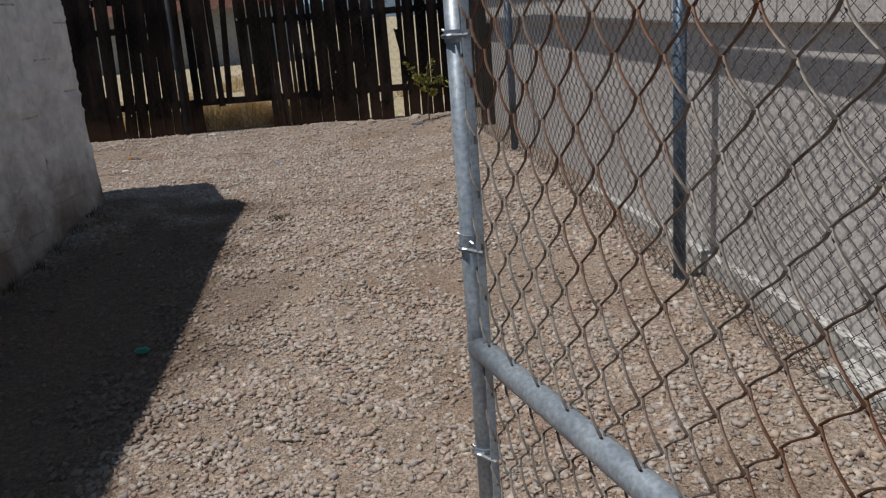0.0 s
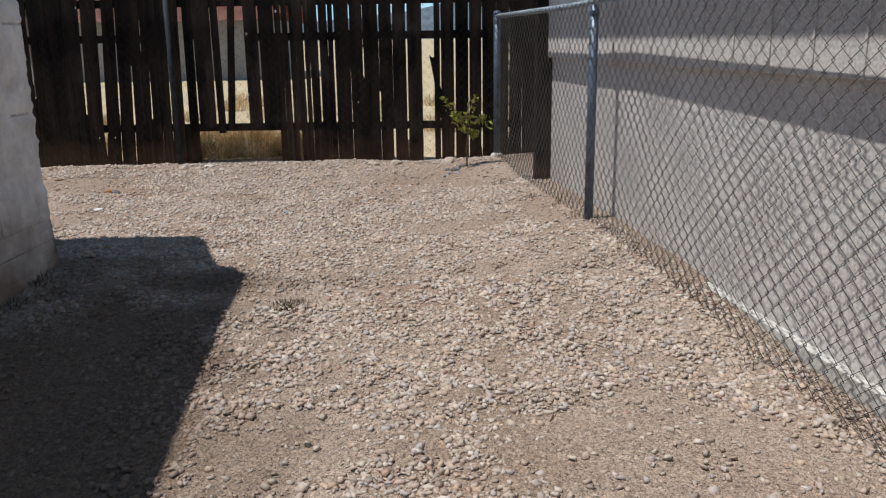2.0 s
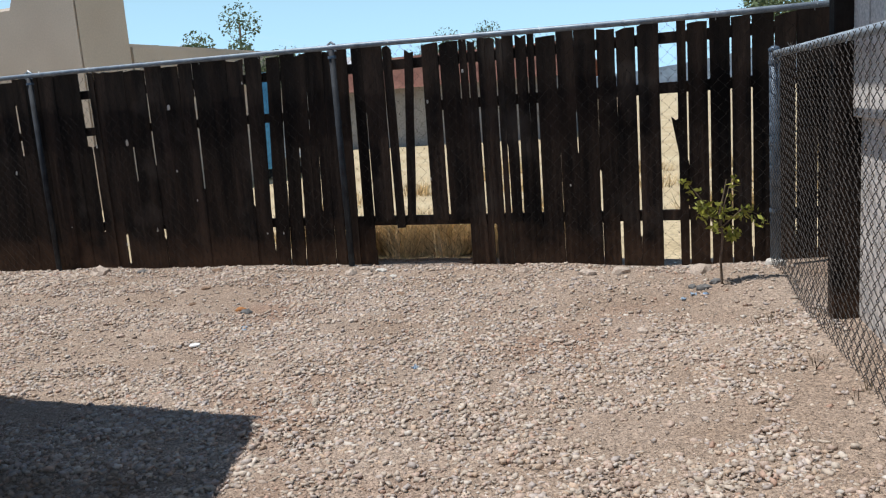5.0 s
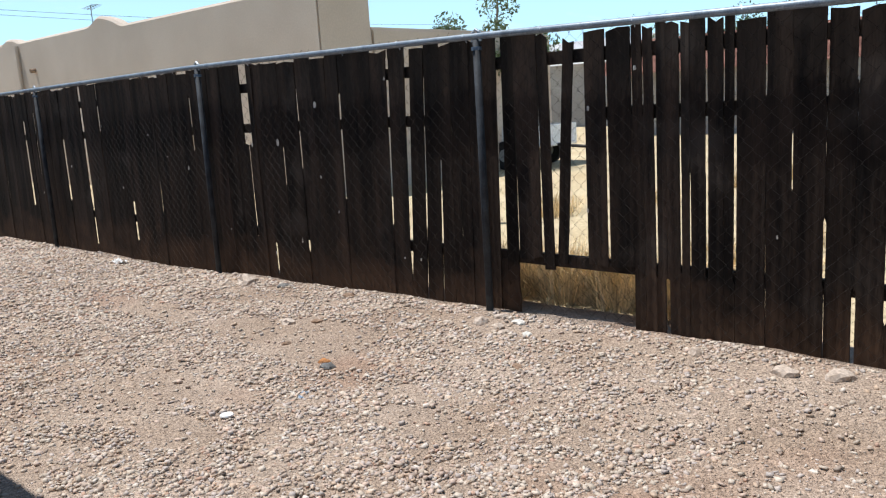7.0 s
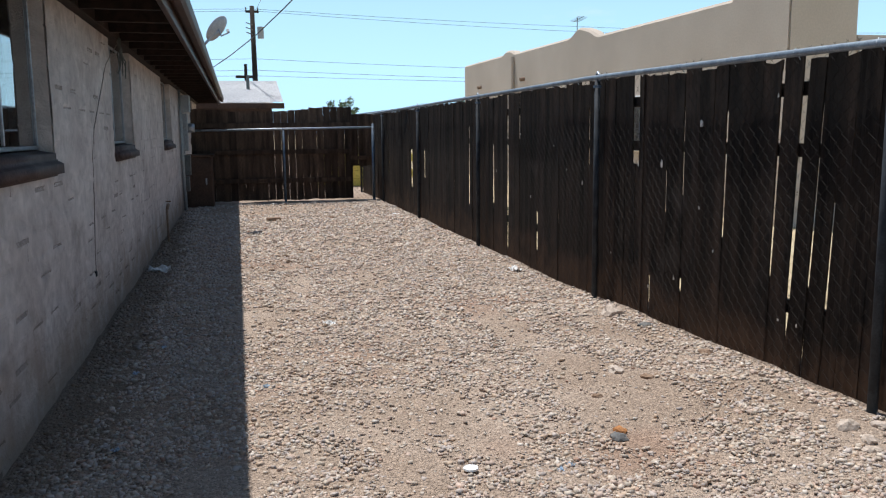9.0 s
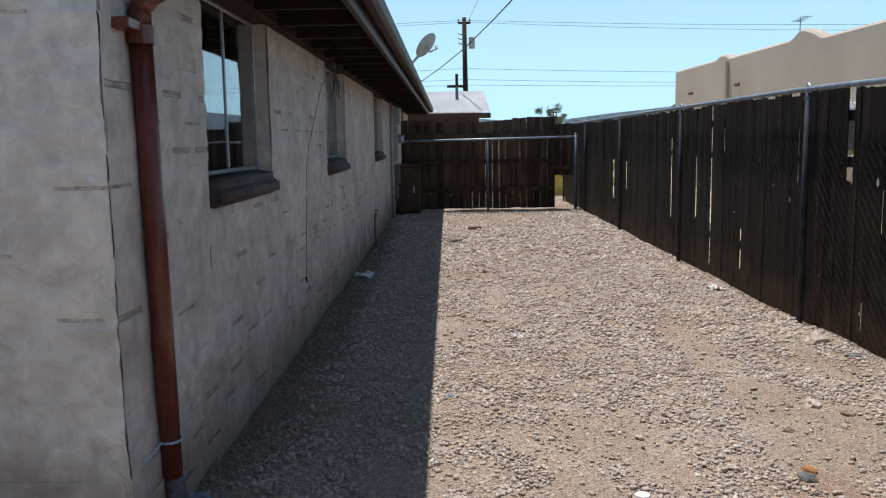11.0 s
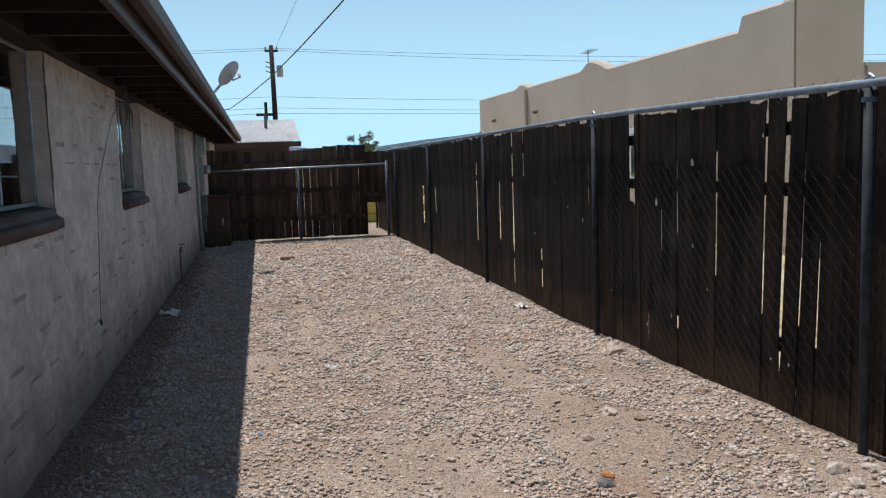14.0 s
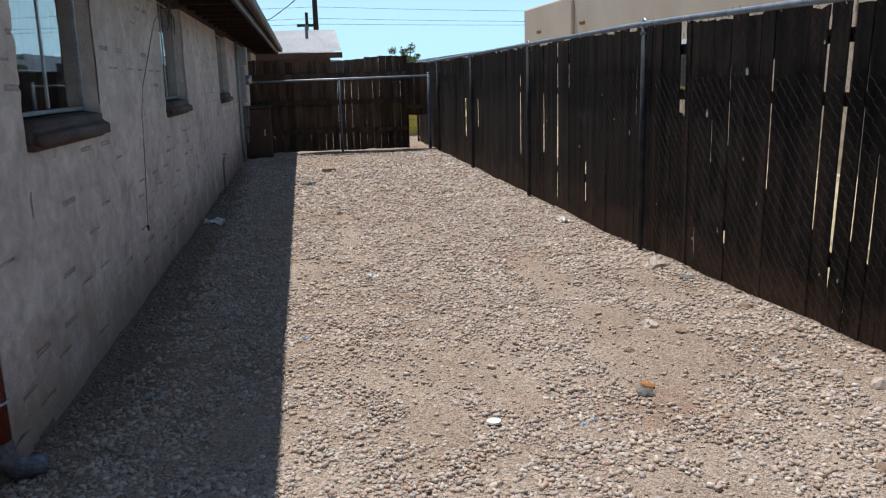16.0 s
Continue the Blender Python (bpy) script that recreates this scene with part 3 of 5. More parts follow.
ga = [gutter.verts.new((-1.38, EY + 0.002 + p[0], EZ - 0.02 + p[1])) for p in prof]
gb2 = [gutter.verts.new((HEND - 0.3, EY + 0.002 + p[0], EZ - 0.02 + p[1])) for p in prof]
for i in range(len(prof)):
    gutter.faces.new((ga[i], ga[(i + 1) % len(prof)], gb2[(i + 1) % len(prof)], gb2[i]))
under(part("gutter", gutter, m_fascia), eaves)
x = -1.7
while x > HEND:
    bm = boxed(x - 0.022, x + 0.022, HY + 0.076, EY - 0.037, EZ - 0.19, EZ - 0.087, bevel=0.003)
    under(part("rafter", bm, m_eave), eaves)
    x -= 0.61
rake = bmesh.new()
for ya, yb in ((6.345, ridge_y), (HBACK - 0.65, ridge_y)):
    za, zb = EZ - 0.047 + pitch * (EY - ya) * (1 if ya > ridge_y else 0), ridge_z - 0.047
    q = [rake.verts.new(p) for p in ((RX, ya, za), (RX, yb, zb), (RX, yb, zb - 0.14), (RX, ya, za - 0.14), (RX - 0.04, ya, za), (RX - 0.04, yb, zb), (RX - 0.04, yb, zb - 0.14), (RX - 0.04, ya, za - 0.14))]
    for f in ((0, 1, 2, 3), (7, 6, 5, 4), (0, 4, 5, 1), (3, 2, 6, 7), (0, 3, 7, 4), (1, 5, 6, 2)):
        rake.faces.new([q[i] for i in f])
under(part("rake_board", rake, m_fascia), eaves)


def window(name, a, b, curtain):
    """A two-light aluminium slider set back in the wall, with a rounded brick sill."""
    w = thing(name, ((a + b) / 2, HY, SILL_Z), "aluminium sliding window set deep in block wall", "window", "house windows", "structure")
    fy = HY - 0.062
    fr = bmesh.new()
    for bx in ((a, a + 0.013, SILL_Z, HEAD_Z), (b - 0.013, b, SILL_Z, HEAD_Z), (a + 0.013, b - 0.013, SILL_Z, SILL_Z + 0.022), (a + 0.013, b - 0.013, HEAD_Z - 0.02, HEAD_Z)):
        box(fr, bx[0], bx[1], fy - 0.028, fy, bx[2], bx[3], bevel=0.003)
    under(part("window_frame", fr, m_alu), w)
    mid = (a + b) / 2
    under(part("meeting_stile", boxed(mid - 0.009, mid + 0.009, fy - 0.020, fy - 0.003, SILL_Z + 0.025, HEAD_Z - 0.021, bevel=0.003), m_alu), w)
    for p, q in ((a + 0.014, mid - 0.010), (mid + 0.010, b - 0.014)):
        g = under(part("pane", boxed(p, q, fy - 0.014, fy - 0.010, SILL_Z + 0.025, HEAD_Z - 0.021), m_glass), w)
        g.visible_shadow = False
    sill = bmesh.new()
    box(sill, a - 0.015, b + 0.012, HY - 0.10, HY + 0.062, SILL_Z - 0.125, SILL_Z - 0.004, bevel=0.036, segs=4)
    for vtx in sill.verts:
        if vtx.co.y > HY:
            vtx.co.z -= 0.034 * (vtx.co.y - HY) / 0.062
        vtx.co.z += 0.004 * noise.noise(vtx.co * 9)
    under(part("window_sill", sill, m_sill, None, "dark purple-brown brick sill", True), w)
    cur = bmesh.new()
    n = 36
    lo, hi = (a + 0.02, a + (b - a) * curtain)
    rows = []
    for k in range(n + 1):
        cx = lo + (hi - lo) * k / n
        cy = HY - 0.26 + 0.02 * math.sin(k * 1.3) + 0.008 * math.sin(k * 2.9)
        rows.append((cur.verts.new((cx, cy, SILL_Z - 0.05)), cur.verts.new((cx, cy, HEAD_Z + 0.02)), cur.verts.new((cx, cy - 0.006, SILL_Z - 0.05)), cur.verts.new((cx, cy - 0.006, HEAD_Z + 0.02))))
    for p, q in zip(rows, rows[1:]):
        cur.faces.new((p[0], q[0], q[1], p[1]))
        cur.faces.new((p[2], p[3], q[3], q[2]))
    under(part("curtain", cur, m_curtain), w)
    return w


for i, (a, b) in enumerate(WINDOWS):
    window("window_%d" % (i + 1), a, b, (0.20, 0.35, 0.9, 0.9)[i])

# downspout at the corner, with a swept elbow at the top and a shoe at the foot
ds = thing("downspout", (-1.375, HY + 0.05, 0.1), "oxide-red painted metal downspout strapped to the wall corner", "downspout")
PX, PY = -1.315, HY + 0.052
under(part("pipe", tubed([(PX - 0.045, PY, 0.16), (PX - 0.02, PY + 0.004, 0.9), (PX, PY, 1.80)], 0.037, 14), m_pipe, smooth=True), ds)
elbow = [(PX, PY, 1.77)] + [(PX, PY + 0.09 * (1 - math.cos(k)), 1.815 + 0.10 * math.sin(k)) for k in np.linspace(0.1, 1.05, 6)]
elbow += [(PX - 0.06, EY - 0.05, 2.12), (PX - 0.07, EY + 0.05, 2.18)]
under(part("elbow", tubed(elbow, 0.039, 14), m_pipe, smooth=True), ds)
under(part("collar", tubed([(PX, PY, 1.74), (PX, PY, 1.80)], 0.046, 14), m_pipe), ds)
under(part("bracket", boxed(PX + 0.03, PX + 0.15, PY - 0.055, PY + 0.02, 1.775, 1.81, bevel=0.004), m_pipe), ds)
QX = PX - 0.042
under(part("wire_strap", tube(tubed([(QX + 0.041 * math.cos(k), PY + 0.041 * math.sin(k), 0.36) for k in np.linspace(0, 6.28, 16)], 0.005, 6), [(QX + 0.04, PY - 0.02, 0.36), (QX + 0.19, HY + 0.02, 0.34)], 0.005, 6), m_scrap, None, "pale blue twisted strap"), ds)
shoe = tubed([(QX, PY, 0.22), (QX, PY + 0.008, 0.16), (QX - 0.015, PY + 0.025, 0.12), (QX - 0.04, PY + 0.06, 0.10), (QX - 0.085, PY + 0.085, 0.085)], [0.038, 0.040, 0.038, 0.037, 0.040], 14)
for v in shoe.verts:
    v.co += v.co.normalized() * 0.007 * noise.noise(v.co * 40)
under(part("shoe", shoe, m_shoe, None, "dark crumpled metal shoe"), ds)

# wall blocks: those round the corner as pieces, the rest joined
def block_shape(w, h, d, bev=0.008):
    """Front and sides of one block, facing +y, from its lower corner at the origin."""
    i = bev if isinstance(bev, tuple) else (bev,) * 8
    vs = [(0, 0, 0), (w, 0, 0), (w, 0, h), (0, 0, h), (i[0], d, i[1]), (w - i[2], d, i[3]), (w - i[4], d, h - i[5]), (i[6], d, h - i[7])]
    fs = [(4, 5, 6, 7), (0, 1, 5, 4), (1, 2, 6, 5), (2, 3, 7, 6), (3, 0, 4, 7)]
    return vs, [f[::-1] for f in fs]


def rubbed(rng):
    """Joint openings round a block: most are filled by the wash, a few stay open and run out."""
    def end(kind):
        return {"open": rng.choice((0.004, 0.008, 0.012, 0.016)), "faint": rng.uniform(0.0015, 0.0045), "shut": 0.0002}[kind]
    def pick(p_open, p_faint):
        q = rng.random()
        return "open" if q < p_open else ("faint" if q < p_open + p_faint else "shut")
    le, bo, ri, to = pick(0.10, 0.14), pick(0.20, 0.16), pick(0.07, 0.12), pick(0.04, 0.12)
    return (end(le), end(bo), end(ri), end(bo), end(ri), end(to), end(le), end(to))


def flare(z):
    """The footing swells out below knee height."""
    return 0.034 * max(0.0, (0.55 - z) / 0.55) ** 1.1


BH, BW, GAP = 0.1055, 0.405, 0.0
rng = random.Random(4)
shared = {}
rests = {"rear": ([], []), "end": ([], [])}
n_parts = 0
rows_n = int((WTOP - (-0.32)) / BH)
for wall, length in (("rear", HX - HEND), ("end", HY - HBACK)):
    for r in range(rows_n):
        z0 = -0.30 + r * BH
        s = -BW / 2 if r % 2 else 0.0
        while s < length:
            a, b = max(s, 0), min(s + BW, length)
            s += BW
            cuts = [(a, b)]
            if wall == "rear" and z0 + BH > SILL_Z - 0.11 and z0 < HEAD_Z:
                for wa, wb in WINDOWS:
                    la, lb = HX - wb, HX - wa
                    cuts = [c for p, q in cuts for c in ((p, min(q, la)), (max(p, lb), q)) if c[1] - c[0] > 0.03]
            for p, q in cuts:
                if q - p < 0.03:
                    continue
                w, h, d = q - p - GAP, BH - GAP, 0.0070
                jit = rng.choice((-0.0012, -0.0006, 0.0, 0.0, 0.0, 0.0008, 0.0015, 0.003))
                if wall == "end":
                    d, jit = 0.009, jit * 1.6
                if p < 0.35 or wall == "end":
                    jit += flare(z0)
                key = (round(w, 2), rng.randrange(9), wall)
                close = (wall == "rear" and p < 3.4 and z0 > 0.05) or (wall == "end" and p < 1.9 and z0 > -0.1)
                if close and n_parts < 300:
                    if key not in shared:
                        vs, fs = block_shape(w, h, d, rubbed(rng))
                        vs = [(vx, vy + rng.uniform(-0.0004, 0.0004), vz) for vx, vy, vz in vs]
                        me = bpy.data.meshes.new("block")
                        me.from_pydata(vs, [], fs)
                        me.materials.append(m_block if wall == "rear" else m_block_end)
                        shared[key] = me
                    ob = new("block", shared[key])
                    if wall == "rear":
                        ob.parent, ob.location = wall_rear, (HX - p - GAP / 2 - w, HY + jit, z0)
                    else:
                        ob.parent, ob.location, ob.rotation_euler = wall_end, (HX + jit, HY - p - GAP / 2, z0), (0, 0, radians(-90))
                    n_parts += 1
                else:
                    vs, fs = block_shape(w, h, d, rubbed(rng))
                    rest_v, rest_f = rests[wall]
                    o = len(rest_v)
                    for vx, vy, vz in vs:
                        vy += jit
                        rest_v.append((HX - p - GAP / 2 - w + vx, HY + vy, z0 + vz) if wall == "rear" else (HX + vy, HY - p - GAP / 2 - vx, z0 + vz))
                    rest_f += [tuple(o + i for i in f) for f in fs]
for wall, owner, material in (("rear", wall_rear, m_block), ("end", wall_end, m_block_end)):
    rest = tagged(arrays("block_courses", *rests[wall], material), "off-white mortar-washed block courses", kind="stuff")
    rest.parent = owner

def coat(name, owner, s0, s1, z0, z1, step, place, offset, material, start, mortar, least, holes=()):
    """A hand-trowelled coat over the blocks: s runs along the wall, offset(s, z) stands out from it; thin spots let the blocks show."""
    ns, nz = int((s1 - s0) / step) + 1, int((z1 - z0) / step) + 1
    vs = [place(s0 + (s1 - s0) * i / (ns - 1), z0 + (z1 - z0) * k / (nz - 1), offset(s0 + (s1 - s0) * i / (ns - 1), z0 + (z1 - z0) * k / (nz - 1))) for k in range(nz) for i in range(ns)]
    fs, which = [], []
    for k in range(nz - 1):
        for i in range(ns - 1):
            sm, zm = s0 + (s1 - s0) * (i + 0.5) / (ns - 1), z0 + (z1 - z0) * (k + 0.5) / (nz - 1)
            if any(a - step < sm < b + step and c - step < zm < d + step for a, b, c, d in holes):
                continue
            fs.append((k * ns + i, k * ns + i + 1, (k + 1) * ns + i + 1, (k + 1) * ns + i))
            which.append(1 if groove(sm, zm, start) > least else 0)
    ob = arrays(name, vs, fs, material, owner)
    ob.data.materials.append(mortar)
    ob.data.polygons.foreach_set("material_index", np.array(which, dtype=np.int32))
    ob.data.polygons.foreach_set("use_smooth", np.ones(len(fs), dtype=bool))
    return ob


def ridged(p, f):
    """Sharp trowel ridges, bent along sweeps of the arm."""
    w = Vector((noise.noise(p * f * 0.5), noise.noise(p * f * 0.5 + Vector((7, 3, 1))), 0)) * 0.9
    return (1 - abs(2.2 * noise.noise(p * f + w))) ** 3


def chance(*key):
    return random.Random(key[0] * 7919 + key[1] * 104729 + key[2] * 1299709).random()


def groove(s, z, start):
    """How deep a block joint stays open at this spot: some joints are struck clean, most are smeared shut."""
    row = math.floor((z + 0.30) / BH)
    along = start - s + (BW / 2 if row % 2 else 0.0)
    col = math.floor(along / BW)
    depth = 0.0
    dz = (z + 0.30) - row * BH
    for r, d in ((row, dz), (row + 1, BH - dz)):
        if d < 0.022:
            c = math.floor((start - s + (BW / 2 if r % 2 else 0.0)) / BW)
            q = chance(r, c, 1)
            cut = 0.0095 if q < 0.26 else (0.0035 if q < 0.62 else 0.001)
            f = ((start - s + (BW / 2 if r % 2 else 0.0)) / BW) % 1.0
            lo = chance(r, c, 2) * 0.5
            if q >= 0.26 or lo < f < lo + 0.5:
                depth = max(depth, cut * math.exp(-(d / 0.0085) ** 2))
    dx = along - col * BW
    for c, d in ((col, dx), (col + 1, BW - dx)):
        if d < 0.022:
            q = chance(row, c, 3)
            depth = max(depth, (0.008 if q < 0.16 else (0.003 if q < 0.5 else 0.0005)) * math.exp(-(d / 0.0085) ** 2))
    return depth


def end_coat(s, z):
    p = Vector((s, z * 1.25, 3.0))
    h = 0.017 + 0.007 * noise.noise(p * 3.0) + 0.010 * ridged(p, 5.0) + 0.006 * ridged(p, 12.0) + 0.0025 * noise.noise(p * 40) - 0.006 * max(0.0, noise.noise(p * 9 + Vector((3, 1, 0))) - 0.25) * 4
    h += flare(z) - 0.012 * float(sstep(0.45, 0.20, z + 0.25 * noise.noise(p * 4.0)))
    return h - 0.8 * groove(s, z, HY)


def rear_coat(s, z):
    p = Vector((s, z, 9.0))
    h = 0.0155 + 0.005 * noise.noise(p * 2.6) + 0.0035 * noise.noise(Vector((s * 5, z * 9, 2.0))) + 0.002 * ridged(p, 8.0) + 0.0022 * noise.noise(p * 14) + 0.0012 * noise.noise(p * 38)
    return h + flare(z) * max(0.0, 1 - (HX - s) / 0.6) - groove(s, z, HX)


def lap(d, z):
    """Carries each coat round the corner until it meets the other."""
    return (0.014 + flare(z)) * max(0.0, 1 - d / 0.08)


coat("plaster_coat", wall_end, 2.6, HY, -0.28, 2.12, 0.013, lambda s, z, h: (HX + h, s + lap(HY - s, z), z), end_coat, m_block_end, HY, m_mortar_end, 0.0062)
coat("plaster_coat", wall_rear, -7.6, HX, -0.02, WTOP - 0.04, 0.0125, lambda s, z, h: (s + lap(HX - s, z), HY + h, z), rear_coat, m_block, HX, m_mortar, 0.0042,
     [(a, b, SILL_Z - 0.13, HEAD_Z + 0.3) for a, b in WINDOWS])

# ---------------------------------------------------------------- chain-link
def weave(name, p0, p1, base, top, material, parent, d=0.085, r=0.0016, sides=4, bulge=0.004, curl=1):
    """Woven wire between two plan points: one zigzag wire beside the other, hooked at the knuckles. base(s), top(s): heights at distance s."""
    p0, p1 = Vector((*p0, 0)), Vector((*p1, 0))
    length = (p1 - p0).length
    ux = (p1 - p0) / length
    nrm = Vector((-ux.y, ux.x, 0))
    half = d / 2
    verts, faces = [], []
    k = 0
    while (k + 1) * half <= length:
        s0 = k * half
        zb, zt = base(s0), top(s0)
        n = int((zt - zb) / half)
        prev = None
        for i in range(n * curl + 1):
            u = i / curl + k
            if curl == 1:
                sway = float(int(u) % 2)
            else:
                tri = abs((u + 1) % 2 - 1)
                sway = 0.55 * tri + 0.45 * (0.5 - 0.5 * math.cos(math.pi * u))
            s = s0 - 0.004 + (half + 0.008) * sway
            p = p0 + ux * s + Vector((0, 0, zb + i * half / curl)) + nrm * (bulge * (2 * sway - 1) if curl == 1 else bulge * math.sin(math.pi * u + 0.8))
            ring = []
            for j in range(sides):
                a = 2 * math.pi * j / sides
                off = nrm * (math.cos(a) * r) + Vector((0, 0, 0)) + ux * (math.sin(a) * r)
                ring.append(len(verts))
                verts.append(p + off)
            if prev:
                for j in range(sides):
                    faces.append((prev[j], prev[(j + 1) % sides], ring[(j + 1) % sides], ring[j]))
            prev = ring
        k += 1
    ob = arrays(name, verts, faces, material)
    tagged(ob, kind="stuff")
    return under(ob, parent)


def post(parent, x, y, z0, z1, r=0.024, cap=True, name="post", material=None):
    bm = tubed([(x, y, z0), (x, y, z1)], r, 14)
    ob = under(part(name, bm, material or m_post, smooth=True), parent)
    if cap:
        cp = bmesh.new()
        bmesh.ops.create_uvsphere(cp, u_segments=12, v_segments=8, radius=r * 1.15)
        for v in cp.verts:
            v.co = Vector((v.co.x + x, v.co.y + y, v.co.z * 0.7 + z1))
        under(part("post_cap", cp, m_post, smooth=True), parent)
    return ob


m_post_dark = mat("dark_weathered_zinc", (0.020, 0.024, 0.031), (0.042, 0.050, 0.061), 14, 120, 0.72, 0.2, 0.001, metal=0.2)


def band(parent, x, y, z, r=0.027, material=None):
    under(part("tie_band", tubed([(x, y, z - 0.010), (x, y, z + 0.010)], r, 14), material or m_post), parent)


# side fence: skewed line of line posts
CX, CY, SK = 1.38, 10.09, 0.165
def cx_at(y):
    return CX + SK * (CY - y)
side = thing("chain_link_fence", (cx_at(7), 7, gz(2, 7)), "galvanised chain-link fence with round posts and top rail", "fence")
SIDE_END = 0.6
H_SIDE = 1.27
post(side, CX, CY, 0.05, 1.39, 0.030, name="corner_post")
for z in (0.45, 0.85, 1.32):
    band(side, CX, CY, z, 0.034)
for y in (7.48, 4.55, 1.85):
    zt = 0.12 + H_SIDE if y > 7 else (0.06 + H_SIDE if y > 4 else -0.02 + H_SIDE)
    post(side, cx_at(y), y, gz(cx_at(y), y) - 0.05, zt - 0.03, 0.027, cap=False)
    band(side, cx_at(y), y, zt - 0.075, 0.031)
    loop = bmesh.new()
    tube(loop, [(cx_at(y) - 0.02, y + 0.028, zt - 0.05), (cx_at(y), y + 0.03, zt + 0.02), (cx_at(y) + 0.01, y, zt + 0.032), (cx_at(y), y - 0.03, zt + 0.02), (cx_at(y) + 0.02, y - 0.028, zt - 0.05)], 0.011, 8)
    under(part("loop_cap", loop, m_galv), side)
def side_top(y):
    return 1.365 + (0.025 if y < 7.5 else 0) - 0.022 * max(0, 7.4 - y)
rail_pts = [(cx_at(y), y, side_top(y)) for y in np.linspace(CY, SIDE_END, 14)]
under(part("top_rail", tubed(rail_pts, 0.0205, 12), m_galv, smooth=True), side)
L_side = math.hypot(CY - SIDE_END, SK * (CY - SIDE_END))
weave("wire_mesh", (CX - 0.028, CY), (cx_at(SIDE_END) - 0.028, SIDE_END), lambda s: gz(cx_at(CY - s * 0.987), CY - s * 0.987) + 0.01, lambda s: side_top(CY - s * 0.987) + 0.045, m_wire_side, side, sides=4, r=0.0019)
for y in np.arange(9.6, 1.0, -0.62):
    tie = tubed([(cx_at(y) - 0.03, y, side_top(y) - 0.03), (cx_at(y), y, side_top(y) + 0.024), (cx_at(y) + 0.022, y + 0.01, side_top(y))], 0.0022, 5)
    under(part("tie_wire", tie, m_galv), side)
foot = part("post_footing", lump(random.Random(2), 0.06, 0.055, 0.05), m_concrete, None, "white splashed concrete footing")
foot.location = (CX, CY, gz(CX, CY) + 0.005)
under(foot, side)

# open gate near the start
gate = thing("chain_link_gate", (1.385, 2.5, gz(1.4, 2.5)), "open galvanised chain-link gate leaf with middle rail", "gate")
G0, G1 = Vector((1.385, 2.5)), Vector((1.79, 1.48))
gdir = (G1 - G0).normalized()
post(gate, G0.x, G0.y, gz(1.36, 2.7) + 0.06, 1.27, 0.0175, cap=True, name="gate_stile", material=m_galv)
post(gate, G1.x, G1.y, gz(1.8, 1.6) + 0.06, 1.27, 0.0175, cap=False, name="gate_stile", material=m_galv)
for z, rr in ((1.25, 0.0175), (0.58, 0.0215), (gz(1.4, 2.5) + 0.09, 0.0175)):
    under(part("gate_rail", tubed([(G0.x, G0.y, z), (G1.x, G1.y, z)], rr, 14), m_galv, smooth=True), gate)
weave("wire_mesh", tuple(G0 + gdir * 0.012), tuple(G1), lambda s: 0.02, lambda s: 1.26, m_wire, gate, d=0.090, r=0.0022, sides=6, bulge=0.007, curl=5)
for z in (0.37, 0.78, 1.12):
    band(gate, G0.x, G0.y, z, 0.0195, m_galv)
    under(part("tie_wire", tubed([(G0.x - 0.022, G0.y + 0.005, z + 0.01), (G0.x + 0.004, G0.y - 0.024, z - 0.004), (G0.x + 0.018, G0.y - 0.024, z - 0.012)], 0.0025, 6), m_alu), gate)
bar = G0 + gdir * 0.042
under(part("tension_bar", boxed(bar.x - 0.007, bar.x + 0.007, bar.y - 0.003, bar.y + 0.003, 0.10, 1.24, bevel=0.0015), m_galv), gate)
for z in (0.37, 0.765, 1.12):
    strap = [(G0.x + 0.021 * math.cos(k), G0.y + 0.021 * math.sin(k), z) for k in np.linspace(0.6, 4.4, 10)]
    strap = [(bar.x + 0.010, bar.y + 0.008, z)] + strap + [(bar.x + 0.004, bar.y - 0.008, z)]
    under(part("tension_band", tubed(strap, 0.0042, 6), m_alu), gate)
hp = thing("gate_post", (1.84, 1.40, gz(1.84, 1.40)), "galvanised steel gate hinge post set in gravel", "gate post")
post(hp, 1.84, 1.41, gz(1.85, 1.55) - 0.05, 1.35, 0.030, name="pole")
for z in (0.25, 1.1):
    under(part("hinge", boxed(1.785, 1.835, 1.42, 1.48, z, z + 0.04, bevel=0.006), m_galv), hp)

# ---------------------------------------------------------------- rear fence: chain-link with black boards behind
FY = 10.21
def rail_z(x):
    return float(np.interp(x, [-18, -4.6, -1.6, 0.5, 2.0], [1.715, 1.735, 1.69, 1.64, 1.625]))
rear = thing("boundary_fence", (-6, FY, gz(-6, FY)), "galvanised chain-link boundary fence before black boards", "fence")
under(part("top_rail", tubed([(x, FY, rail_z(x)) for x in np.linspace(1.95, -17.6, 30)], 0.0190, 12), m_rail, smooth=True), rear)
for x in (1.9, -1.60, -4.57, -7.83, -11.1, -14.3, -17.2):
    post(rear, x, FY, gz(x, FY) - 0.05, rail_z(x) - 0.02, 0.023, cap=False, material=m_post_dark)
    band(rear, x, FY, rail_z(x) - 0.07, 0.031)
    under(part("loop_cap", tubed([(x - 0.03, FY, rail_z(x) - 0.03), (x - 0.026, FY, rail_z(x) + 0.02), (x, FY, rail_z(x) + 0.036), (x + 0.026, FY, rail_z(x) + 0.02), (x + 0.03, FY, rail_z(x) - 0.03)], 0.010, 8), m_galv), rear)
